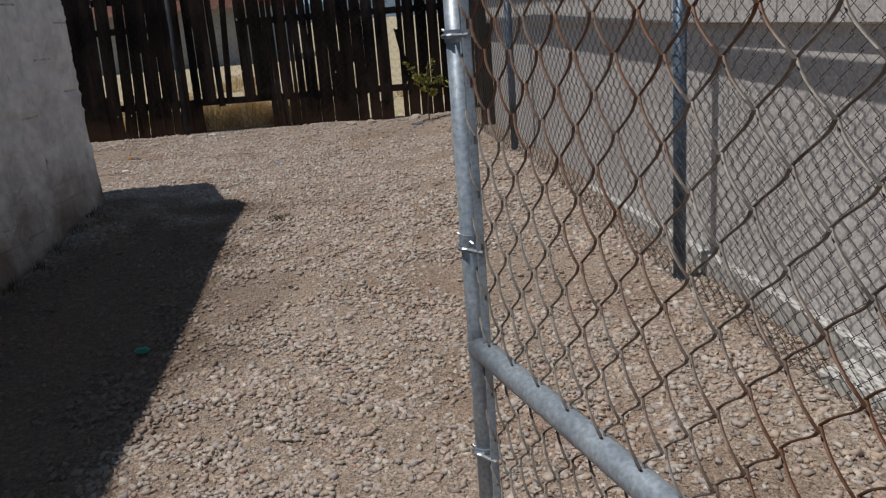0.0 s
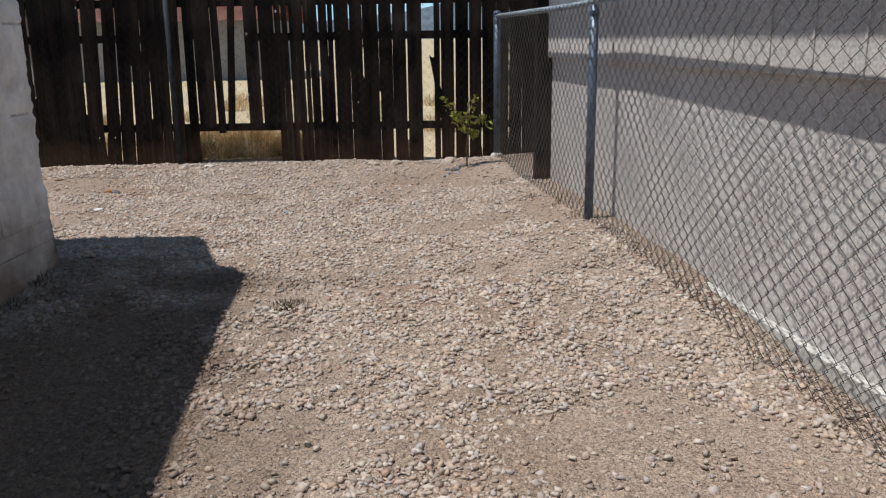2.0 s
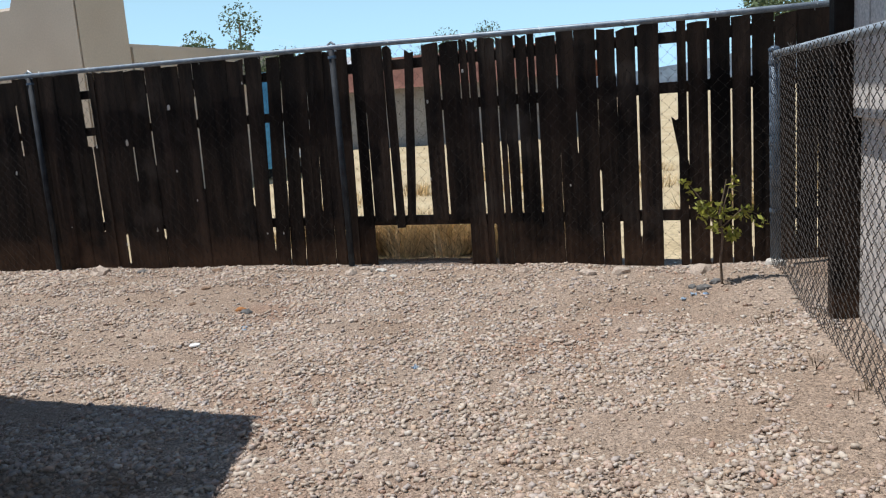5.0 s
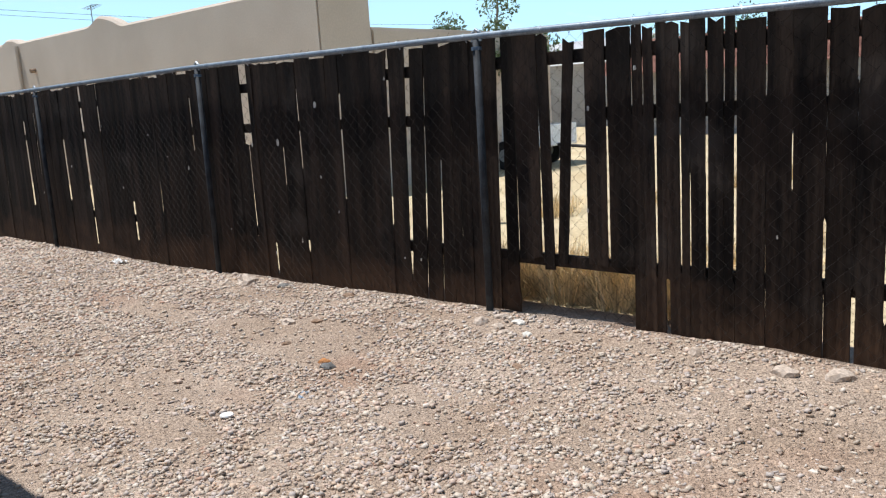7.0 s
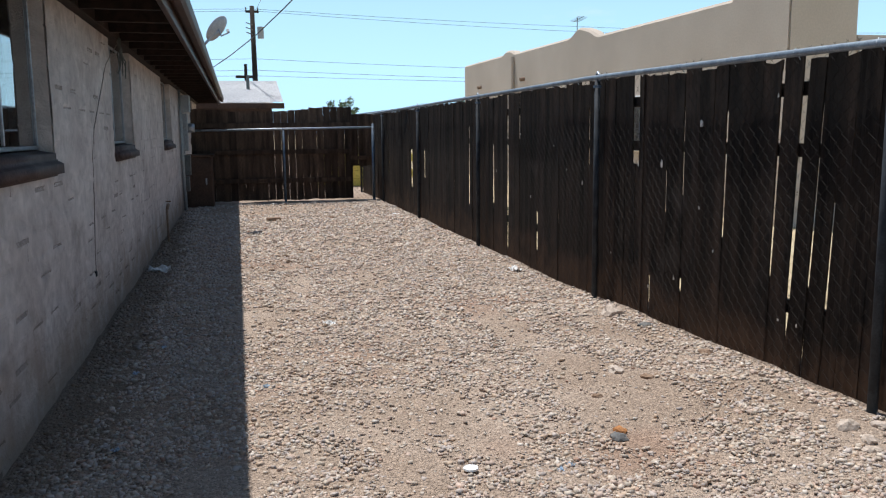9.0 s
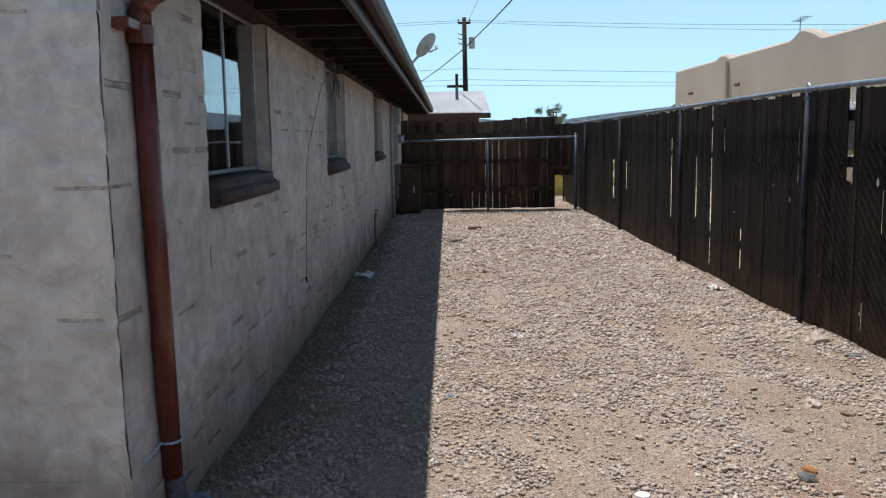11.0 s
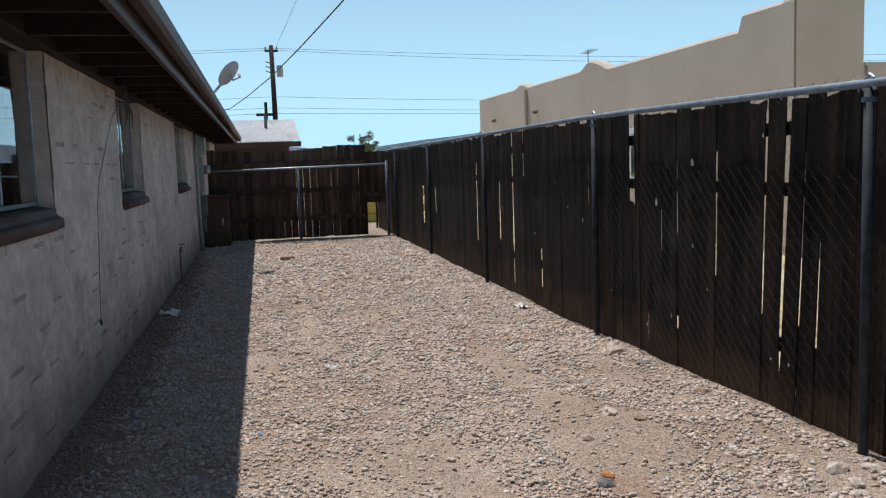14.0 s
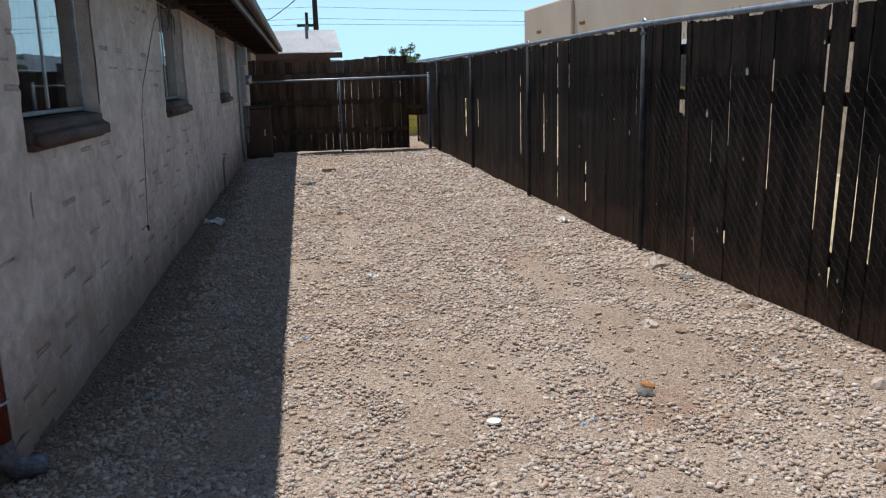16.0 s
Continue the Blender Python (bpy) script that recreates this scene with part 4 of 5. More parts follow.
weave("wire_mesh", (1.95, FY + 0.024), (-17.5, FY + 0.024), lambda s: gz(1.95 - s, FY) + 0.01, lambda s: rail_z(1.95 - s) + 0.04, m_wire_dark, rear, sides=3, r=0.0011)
for x in np.arange(1.6, -17, -0.55):
    under(part("tie_wire", tubed([(x, FY + 0.03, rail_z(x) - 0.03), (x, FY, rail_z(x) + 0.024), (x + 0.012, FY - 0.021, rail_z(x))], 0.0024, 5), m_galv), rear)

boards = thing("board_fence", (-6, FY + 0.07, gz(-6, FY)), "black weathered upright board fence with gaps and broken boards", "fence")


def board(parent, material, xa, xb, z0, z1, y, rng, lean=0.0, rag=0.03, thick=0.010, ga=(), gb=()):
    """One rough-sawn board with ragged ends and wandering edges. ga, gb: stretches (cut, from, to) worn off its two edges."""
    bm = bmesh.new()
    zs = {z0 + (z1 - z0) * i / 5 for i in range(6)}
    for _, lo, hi in (*ga, *gb):
        zs |= {q for q in (lo - 0.02, lo, hi, hi + 0.02) if z0 + 0.02 < q < z1 - 0.02}
    zs = sorted(zs)
    n = len(zs) - 1
    layers = []
    dt, db = [rng.uniform(-rag, 0) for _ in range(3)], [rng.uniform(0, rag) for _ in range(3)]
    for i, zz in enumerate(zs):
        t = (zz - z0) / (z1 - z0)
        cut = [max([c for c, lo, hi in gaps if lo <= zz <= hi] + [0.0]) for gaps in (ga, gb)]
        row = []
        for j, xx in enumerate((xa + cut[0], (xa + xb + cut[0] - cut[1]) / 2, xb - cut[1])):
            z = zz + (dt[j] if i == n else (db[j] if i == 0 else 0))
            px = xx + lean * (zz - 0.85) + (rng.uniform(-0.0014, 0.0014) if j != 1 else 0)
            py = y + 0.002 * math.sin(3 * t + xa * 9) + (0.0025 if j == 1 else 0)
            row.append((bm.verts.new((px, py, z)), bm.verts.new((px, py + thick, z))))
        layers.append(row)
    for lo, up in zip(layers, layers[1:]):
        for j in range(2):
            bm.faces.new((lo[j][0], lo[j + 1][0], up[j + 1][0], up[j][0]))
            bm.faces.new((lo[j][1], up[j][1], up[j + 1][1], lo[j + 1][1]))
        bm.faces.new((lo[0][0], up[0][0], up[0][1], lo[0][1]))
        bm.faces.new((lo[2][0], lo[2][1], up[2][1], up[2][0]))
    for row in (layers[0], layers[-1]):
        for j in range(2):
            bm.faces.new((row[j][0], row[j][1], row[j + 1][1], row[j + 1][0]))
    return under(part("board", bm, material), parent)


rng = random.Random(11)
BY = FY + 0.055
# edges between boards with the slits left open there: (width, from height, to height)
SEAMS = {1.98: (), 1.86: (), 1.74: ((0.008, 0.9, 1.5),), 1.62: (), 1.50: ((0.006, 0.3, 1.2),), 1.38: (), 1.25: ((0.010, 0.2, 1.6),), 1.13: ((0.008, 0.1, 1.5),),
         1.0: ((0.012, 0.1, 1.7),), 0.87: ((0.008, 0.1, 1.7),), 0.81: (), 0.70: (), 0.56: ((0.012, 0.28, 1.7),), 0.43: ((0.010, 1.32, 1.7), (0.018, 0.0, 0.40)),
         0.305: ((0.010, 1.24, 1.7), (0.010, 0.42, 0.70)), 0.16: ((0.007, 0.85, 1.10),), 0.04: ((0.009, 1.28, 1.7),), -0.105: ((0.013, 0.40, 1.7),),
         -0.16: ((0.008, 1.22, 1.7),), -0.245: ((0.012, 0.40, 1.7),), -0.33: ((0.007, 0.44, 0.90),), -0.38: ((0.010, 0.42, 1.7),), -0.455: ((0.024, 0.0, 0.36),),
         -0.515: ((0.014, 0.38, 1.7),), -0.58: ((0.010, 1.22, 1.7),), -0.645: ((0.009, 1.22, 1.7),), -0.795: ((0.014, 0.30, 1.7),), -0.925: (), -1.155: (),
         -1.23: ((0.013, 0.2, 1.7),), -1.40: ((0.011, 0.2, 1.20),), -1.49: (), -1.535: (), -1.65: ((0.005, 0.3, 1.4),), -1.74: (), -1.83: ((0.011, 0.5, 0.92),), -1.90: ((0.008, 1.12, 1.38),),
         -2.0: ((0.014, 0.39, 0.97),), -2.13: ((0.011, 0.55, 1.7),), -2.275: ((0.044, 0.05, 1.8),), -2.445: ((0.015, 0.55, 1.62),), -2.60: (), -2.76: (),
         -2.92: ((0.015, 0.70, 1.42),), -3.05: (), -3.21: (), -3.385: ((0.015, 0.92, 1.7), (0.018, 0.30, 0.42)), -3.595: ((0.014, 0.79, 1.06),), -3.80: ((0.032, 0.08, 0.32),),
         -4.035: ((0.112, 1.10, 1.8), (0.026, 0.36, 1.09)), -4.20: (), -4.37: ((0.006, 0.2, 0.7),), -4.55: (), -4.70: ((0.007, 1.2, 1.6),), -4.845: ((0.026, 1.06, 1.5),), -5.02: (), -5.17: ((0.010, 1.4, 1.7),), -5.33: (), -5.50: ((0.009, 0.5, 0.9),),
         -5.66: (), -5.85: (), -6.05: ((0.046, 0.20, 0.56),), -6.22: (), -6.38: (), -6.55: ((0.01, 1.2, 1.5),), -6.72: (), -6.92: ((0.055, 0.54, 1.7), (0.034, 0.10, 0.54)),
         -7.08: (), -7.26: (), -7.43: ((0.042, 0.55, 1.18),), -7.60: (), -7.78: (), -7.95: (), -8.12: ((0.04, 0.8, 1.5),), -8.28: (), -8.42: ((0.065, 0.44, 1.40),),
         -9.6: ((0.03, 0.3, 1.5),), -10.92: ((0.09, 0.65, 1.05),), -11.9: ((0.11, 0.39, 1.05),), -13.0: ((0.05, 0.3, 1.2),), -14.0: ((0.04, 0.6, 1.3),), -17.4: ()}
OPEN = {(0.81, 0.70), (-0.925, -1.155), (-1.49, -1.535)}
marks = sorted(SEAMS, reverse=True)
for hi, lo in zip(marks, marks[1:]):
    if (hi, lo) in OPEN:
        continue
    k = max(1, round((hi - lo) / 0.155))
    for i in range(k):
        xb, xa = hi - (hi - lo) * i / k, hi - (hi - lo) * (i + 1) / k
        mid = (xa + xb) / 2
        top_z, bot = rail_z(mid) - rng.uniform(-0.022, 0.022), gz(mid, BY) - 0.03
        if -1.43 < mid < -0.69:
            bot = 0.36 + rng.uniform(-0.03, 0.04)
        ga = [(w / 2, z0, z1) for w, z0, z1 in (SEAMS[lo] if i == k - 1 else ())]
        gb = [(w / 2, z0, z1) for w, z0, z1 in (SEAMS[hi] if i == 0 else ())]
        lean = 0.055 * max(0.0, 1 - abs(mid + 2.2) / 1.0) + rng.uniform(-0.003, 0.003)
        board(boards, m_board, xa + 0.0008, xb - 0.0008, bot, top_z, BY + rng.uniform(0, 0.009), rng, lean, ga=ga, gb=gb)
# a slipped slat in the broken panel, one leaning across the gap by the sapling, stubs and back rails
board(boards, m_board, -1.105, -1.040, 0.36, 1.63, BY + 0.012, rng, 0.065)
board(boards, m_board, 0.800, 0.850, 0.08, 1.04, BY + 0.012, rng, -0.17)
board(boards, m_board, -1.57, -1.455, 0.02, 0.40, BY + 0.014, rng, 0.0)
for zz in (0.40, 1.22, 1.53):
    for xa, xb in ((-17.5, -12.6), (-12.6, -7.5), (-7.5, -4.2), (-4.198, -1.66), (-1.66, 1.95)):
        if zz == 1.22 and xa == -1.66:
            xa = -0.93
        bm = boxed(xa, xb - 0.004, BY + 0.027, BY + 0.062, zz - 0.035, zz + 0.035, bevel=0.003)
        under(part("back_rail", bm, m_board), boards)

# Pale lumps set on the boards for daylight showing through small holes.
for k, (kx, kz, ks) in enumerate([(-3.17, 1.36, 0.030), (-3.80, 0.24, 0.018), (-3.98, 1.09, 0.020), (-3.65, 1.10, 0.030), (-3.17, 0.85, 0.014), (-3.45, 0.36, 0.018), (-4.96, 0.90, 0.022), (-5.6, 1.2, 0.014), (-2.36, 0.32, 0.012), (-2.21, 0.32, 0.012), (-2.44, 1.5, 0.014),
                                  (-6.2, 0.7, 0.014), (-6.5, 1.3, 0.012), (-0.90, 1.25, 0.018), (0.10, 0.62, 0.012), (-0.62, 1.44, 0.016), (-0.92, 0.70, 0.016), (-7.3, 0.9, 0.016), (-8.1, 0.6, 0.014), (-5.3, 1.0, 0.012), (-3.0, 0.6, 0.010), (-4.4, 0.4, 0.012)]):
    bm = lump(random.Random(300 + k), ks * 0.5, 0.0025, ks, 1, 0.35)
    bmesh.ops.translate(bm, verts=bm.verts, vec=(kx, BY - 0.001, kz))
    under(part("hole_light", bm, m_concrete, None, "pale spot for daylight through a board hole"), boards)

# ---------------------------------------------------------------- end fence and gate across the yard
GXX = -15.0
endf = thing("yard_end_fence", (GXX, 8.4, 0.0), "low galvanised chain-link cross fence with gate", "fence")
for y, zt, r in ((8.39, 1.42, 0.022), (10.14, 1.49, 0.030)):
    post(endf, GXX, y, -0.05, zt, r)
under(part("top_rail", tubed([(GXX, 6.62, 1.405), (GXX, 8.39, 1.425), (GXX, 10.13, 1.445)], 0.0205, 12), m_galv, smooth=True), endf)
weave("wire_mesh", (GXX + 0.02, 6.7), (GXX + 0.02, 10.14), lambda s: 0.03, lambda s: 1.44, m_wire_dark, endf, sides=3)
brown = thing("brown_board_fence", (GXX - 0.25, 8.4, 0.0), "brown weathered board fence taller than the wire one", "fence")
rng = random.Random(5)
y = 6.66
while y < 9.74:
    w = rng.uniform(0.13, 0.15)
    zt = 1.80 + (0.035 if y > 8.85 else 0) + 0.025 * math.sin(y * 2.2) + rng.uniform(-0.012, 0.012)
    gap = rng.choice((0.0005, 0.001, 0.001, 0.002, 0.004))
    bm_ob = board(brown, m_board_brown, -w / 2 + gap / 2, w / 2 - gap / 2, 0.02, zt, 0, rng, 0.0, 0.02)
    bm_ob.matrix_parent_inverse = Matrix()
    bm_ob.matrix_basis = pose(0, y + w / 2 - 8.4, 0, 0, 0, 90)
    y += w
for zz in (0.42, 0.98, 1.50):
    under(part("back_rail", boxed(GXX - 0.225, GXX - 0.19, 6.66, 9.72, zz - 0.045, zz + 0.045, bevel=0.003), m_board_brown), brown)
infill = thing("wooden_screen", (GXX - 0.3, 9.95, 0.64), "dark wooden screen hung beside the cross fence", "screen")
for k in range(3):
    o = board(infill, m_board_brown, -0.075, 0.075, 0.66, 1.72, 0, rng, 0.0, 0.02)
    o.matrix_parent_inverse = Matrix()
    o.matrix_basis = pose(0, 9.81 + 0.152 * k - 9.95, -0.64, 0, 0, 90)
under(part("back_rail", boxed(GXX - 0.285, GXX - 0.25, 9.72, 10.2, 0.80, 0.88, bevel=0.003), m_board_brown), infill)
yw = thing("block_wall", (GXX - 4.5, 10.2, 0.0), "yellow painted block wall beyond the cross fence", "wall")
for r in range(5):
    for k in range(6):
        off = 0.2 if r % 2 else 0.0
        bm = boxed(GXX - 4.58, GXX - 4.42, 9.3 + off + 0.4 * k, 9.3 + off + 0.4 * k + 0.394, 0.0 + 0.2 * r, 0.2 * r + 0.194, bevel=0.006)
        under(part("block", bm, m_yellow), yw)

# ---------------------------------------------------------------- wall fittings
ms = thing("electric_meter_set", (-13.9, HY, 0.9), "grey electric meter boxes with conduit on the wall", "meter box")
under(part("upper_box", boxed(-14.15, -13.80, HY + 0.01, HY + 0.19, 1.72, 2.02, bevel=0.012), m_meter), ms)
panel = under(part("meter_panel", boxed(-14.12, -13.82, HY + 0.01, HY + 0.14, 1.05, 1.70, bevel=0.010), m_meter), ms)
bm = bmesh.new()
bmesh.ops.create_cone(bm, cap_ends=True, segments=20, radius1=0.085, radius2=0.075, depth=0.11)
bmesh.ops.rotate(bm, verts=bm.verts, cent=(0, 0, 0), matrix=Matrix.Rotation(radians(-90), 3, "X"))
bmesh.ops.translate(bm, verts=bm.verts, vec=(-13.97, HY + 0.195, 1.45))
under(part("meter_dial", bm, m_alu, smooth=True), panel)
under(part("lower_box", boxed(-14.05, -13.80, HY + 0.01, HY + 0.16, 0.62, 0.98, bevel=0.010), m_meter_d), ms)
under(part("lower_box", boxed(-13.98, -13.80, HY + 0.01, HY + 0.13, 0.34, 0.60, bevel=0.010), m_meter_d), ms)
for px, za, zb, r in ((-13.72, 0.0, 1.72, 0.024), (-13.66, 0.05, 2.15, 0.014), (-14.0, 1.0, 1.08, 0.03), (-13.9, 0.0, 0.36, 0.026), (-13.55, 0.2, 2.1, 0.02)):
    under(part("conduit", tubed([(px, HY + 0.045, za), (px, HY + 0.045, zb)], r, 10), m_meter, smooth=True), ms)
bb = thing("cooler_cabinet", (-14.85, 6.85, 0.0), "low brown painted cabinet against house wall", "cabinet")
under(part("body", boxed(-15.15, -14.4, HY + 0.04, 7.05, 0.0, 0.92, bevel=0.015), m_brownbox), bb)
under(part("lid", boxed(-15.17, -14.38, HY + 0.03, 7.08, 0.925, 0.965, bevel=0.008), m_brownbox), bb)
cab_door = under(part("door", boxed(-14.398, -14.38, HY + 0.09, 7.0, 0.06, 0.86, bevel=0.005), m_brownbox), bb)
under(part("handle", boxed(-14.379, -14.36, 6.92, 6.95, 0.42, 0.54, bevel=0.004), m_alu), cab_door)

sp = thing("hose_bib", (-9.3, HY + 0.1, 0), "thin rusty standpipe tap beside the wall", "tap")
under(part("riser", tubed([(-9.3, HY + 0.09, -0.05), (-9.3, HY + 0.09, 0.44), (-9.29, HY + 0.10, 0.475), (-9.22, HY + 0.115, 0.485)], 0.013, 8), m_clod, smooth=True), sp)
under(part("valve", tubed([(-9.24, HY + 0.115, 0.485), (-9.13, HY + 0.12, 0.48), (-9.10, HY + 0.12, 0.44)], [0.016, 0.018, 0.012], 8), m_clod), sp)
under(part("tap_handle", tubed([(-9.20, HY + 0.09, 0.525), (-9.20, HY + 0.15, 0.525)], 0.008, 6), m_clod), sp)

cab = thing("wall_cable", (-4.8, HY, 1.2), "thin loose cable hanging down painted wall", "cable")
pts = [(-5.84, HY + 0.06, 2.05), (-5.70, HY + 0.03, 1.96), (-5.45, HY + 0.02, 1.86), (-5.1, HY + 0.02, 1.62), (-4.72, HY + 0.018, 1.36), (-4.62, HY + 0.017, 1.2), (-4.56, HY + 0.018, 0.9), (-4.47, HY + 0.018, 0.6), (-4.43, HY + 0.02, 0.44)]
under(part("cable_run", tubed(pts, 0.0035, 6), m_cablew), cab)
under(part("wall_plug", boxed(-4.45, -4.41, HY + 0.008, HY + 0.025, 0.40, 0.44, bevel=0.004), m_cable), cab)
tan = thing("cable_tangle", (-5.8, HY + 0.1, 2.05), "loose tangle of pale wires under eave", "cable")
rng = random.Random(8)
for k in range(6):
    p = Vector((-5.75 - 0.1 * rng.random(), HY + 0.09, 2.10))
    pts = [p.copy()]
    for j in range(5):
        p = p + Vector((rng.uniform(-0.06, 0.05), rng.uniform(-0.012, 0.02), rng.uniform(-0.09, -0.01)))
        p.y = max(p.y, HY + 0.03)
        pts.append(p.copy())
    under(part("strand", tubed(pts, 0.005, 5), m_curtain), tan)

dish = thing("satellite_dish", (-11.0, 7.02, 2.36), "grey satellite dish on bent mast at roof edge", "satellite dish")
DC = Vector((-11.0, 7.33, 2.80))
bm = bmesh.new()
bmesh.ops.create_uvsphere(bm, u_segments=24, v_segments=24, radius=0.9)
bmesh.ops.delete(bm, geom=[v for v in bm.verts if v.co.z > -0.83], context="VERTS")
for v in bm.verts:
    v.co.z += 0.9
bmesh.ops.solidify(bm, geom=bm.faces[:], thickness=0.008)
bmesh.ops.transform(bm, verts=bm.verts, matrix=Matrix.Translation(DC) @ Matrix.Rotation(radians(62), 4, Vector((0.75, -0.55, 0))) @ Matrix.Diagonal((0.46, 0.62, 0.6, 1)))
under(part("reflector", bm, m_dish, smooth=True), dish)
under(part("mast", tubed([(-11.0, 7.02, 2.33), (-11.0, 7.06, 2.52), (-11.0, 7.22, 2.70), DC], 0.02, 8), m_galv, smooth=True), dish)
under(part("feed_arm", tubed([DC, DC + Vector((0.12, 0.03, -0.10)), DC + Vector((0.22, 0.14, -0.06))], 0.011, 6), m_galv), dish)
under(part("feed_horn", tubed([DC + Vector((0.21, 0.13, -0.06)), DC + Vector((0.17, 0.12, -0.02))], 0.02, 8), m_dish), dish)
under(part("foot_plate", boxed(-11.07, -10.93, 6.93, 7.08, 2.335, 2.345), m_galv), dish)

# ---------------------------------------------------------------- neighbour's siding wall beside the side fence
sidew = thing("neighbour_outbuilding", (2.6, 6.0, 0.0), "grey-beige sided outbuilding with ledge and overhanging roof", "outbuilding")
S0 = Vector((cx_at(8.93) + 0.17, 8.93))
sd = Vector((SK, -1.0)).normalized()
sn = Vector((-1.0, -SK)).normalized()
def slab(name, s0, s1, d0, d1, z0, z1, material, bevel=0.0):
    """A box along the skewed wall: s along it from its far corner, d out towards the yard."""
    bm = bmesh.new()
    q = []
    for z in (z0, z1):
        for s, d in ((s0, d0), (s1, d0), (s1, d1), (s0, d1)):
            p = S0 + sd * s + sn * d
            q.append(bm.verts.new((p.x, p.y, z)))
    for f in ((3, 2, 1, 0), (4, 5, 6, 7), (0, 1, 5, 4), (1, 2, 6, 5), (2, 3, 7, 6), (3, 0, 4, 7)):
        bm.faces.new([q[i] for i in f])
    if bevel:
        bmesh.ops.bevel(bm, geom=bm.edges[:], offset=bevel, segments=1, affect="EDGES")
    return under(part(name, bm, material), sidew)
slab("lower_wall", 0, 9.5, -3.0, 0.0, -0.5, 1.026, m_stucco)
slab("upper_wall", 0, 9.5, -3.0, 0.036, 1.03, 2.45, m_stucco, 0.006)
slab("plinth", -0.01, 9.5, 0.003, 0.045, -0.5, 0.06, m_concrete, 0.008)
slab("roof", -0.35, 9.8, -3.2, 0.525, 2.46, 2.60, m_fascia, 0.01)
slab("corner_post", -0.10, -0.004, -0.06, 0.115, -0.3, 2.44, m_board, 0.005)
s = 0.25
while s < 6.5:
    slab("batten", s, s + 0.012, 0.038, 0.042, 1.06, 2.44, m_stucco)
    s += 0.29

pav = thing("paver", (2.60, 3.42, gz(2.60, 3.42)), "pale concrete paving slab lying on gravel", "paver")
bm = boxed(-0.10, 0.10, -0.15, 0.15, -0.01, 0.05, bevel=0.008)
ob = part("slab", bm, m_concrete)
ob.parent = pav
pav.rotation_euler = (0, 0, radians(24))

# ---------------------------------------------------------------- beyond the fences
ad = thing("adobe_style_house", (-16, 16, 0), "tan stucco flat-roofed house with rounded stepped parapet", "house")
AY, AD = 14.6, 6.0
def parapet(x):
    z = 3.20 - 0.004 * (x + 8)
    z += 0.22 * float(sstep(-9.6, -9.5, x))
    z += 0.16 * math.exp(-((x + 15.0) / 0.55) ** 4) + 0.10 * float(sstep(-14.6, -15.3, x)) + 0.10 * math.exp(-((x + 19.9) / 0.4) ** 4) + 0.03 * float(sstep(-19.6, -20.4, x))
    return z
bm = bmesh.new()
axs = np.concatenate([np.arange(-24.2, -10.0, 0.14), np.arange(-9.9, -9.3, 0.05), np.arange(-9.25, -8.3, 0.2), [-8.3]])
cols = []
for x in axs:
    z = parapet(x)
    cols.append([bm.verts.new(p) for p in ((x, AY, -0.3), (x, AY, z - 0.05), (x, AY + 0.05, z), (x, AY + 0.22, z), (x, AY + 0.27, z - 0.05), (x, AY + 0.30, 2.8))])
for a, b in zip(cols, cols[1:]):
    for i in range(5):
        bm.faces.new((a[i], b[i], b[i + 1], a[i + 1]))
under(part("front_wall", bm, m_adobe, smooth=False), ad)
bm = boxed(-8.60, -8.297, AY + 0.004, AY + 1.08, -0.3, parapet(-8.4) - 0.004, bevel=0.03, segs=2)
under(part("side_wall", bm, m_adobe), ad)
under(part("far_wall", boxed(-24.2, -23.9, AY + 0.302, AY + AD, -0.3, 3.2, bevel=0.03, segs=2), m_adobe), ad)
under(part("roof", boxed(-23.9, -12.02, AY + 0.302, AY + AD, 2.6, 2.8), m_adobe), ad)
under(part("low_wing", boxed(-12.0, -8.32, AY + 1.09, AY + 6.0, -0.3, 2.58, bevel=0.05, segs=2), m_adobe), ad)
for x in (-22.4, -18.6):
    under(part("roof_drain", tubed([(x, AY - 0.12, 2.62), (x, AY + 0.02, 2.64)], 0.05, 10), m_clod), ad)
under(part("downpipe", tubed([(-19.4, AY - 0.05, 0.0), (-19.4, AY - 0.05, 3.25)], 0.045, 8), m_adobe), ad)
win = thing("neighbour_window", (-11.0, AY, 1.0), "white-framed neighbour window seen through fence gap", "window")
under(part("window_frame", boxed(-13.2, -12.2, AY - 0.05, AY - 0.004, 0.95, 1.95, bevel=0.01), m_white), win)
under(part("pane", boxed(-13.1, -12.3, AY - 0.06, AY - 0.052, 1.05, 1.85), m_glass), win)
ant = thing("roof_antenna", (-16.7, AY + 0.6, 2.8), "thin roof-top television antenna on parapet", "antenna")
under(part("mast", tubed([(-16.7, AY + 0.6, 2.79), (-16.7, AY + 0.6, 3.90)], 0.011, 6), m_meter_d), ant)
under(part("boom", tubed([(-16.88, AY + 0.6, 3.83), (-16.5, AY + 0.67, 3.90)], 0.007, 6), m_meter_d), ant)
for k in range(5):
    q = Vector((-16.86 + 0.08 * k, AY + 0.6 + 0.015 * k, 3.835 + 0.014 * k))
    under(part("element", tubed([q + Vector((0.02, -0.13, 0)), q + Vector((-0.02, 0.13, 0))], 0.005, 5), m_meter_d), ant)

sh = thing("gabled_house", (-23, 6, 0), "small house with pale metal gable roof", "house")
under(part("wall", boxed(-29.0, -22.4, 1.0, 8.5, 0, 2.15), m_brownbox), sh)
bm = bmesh.new()
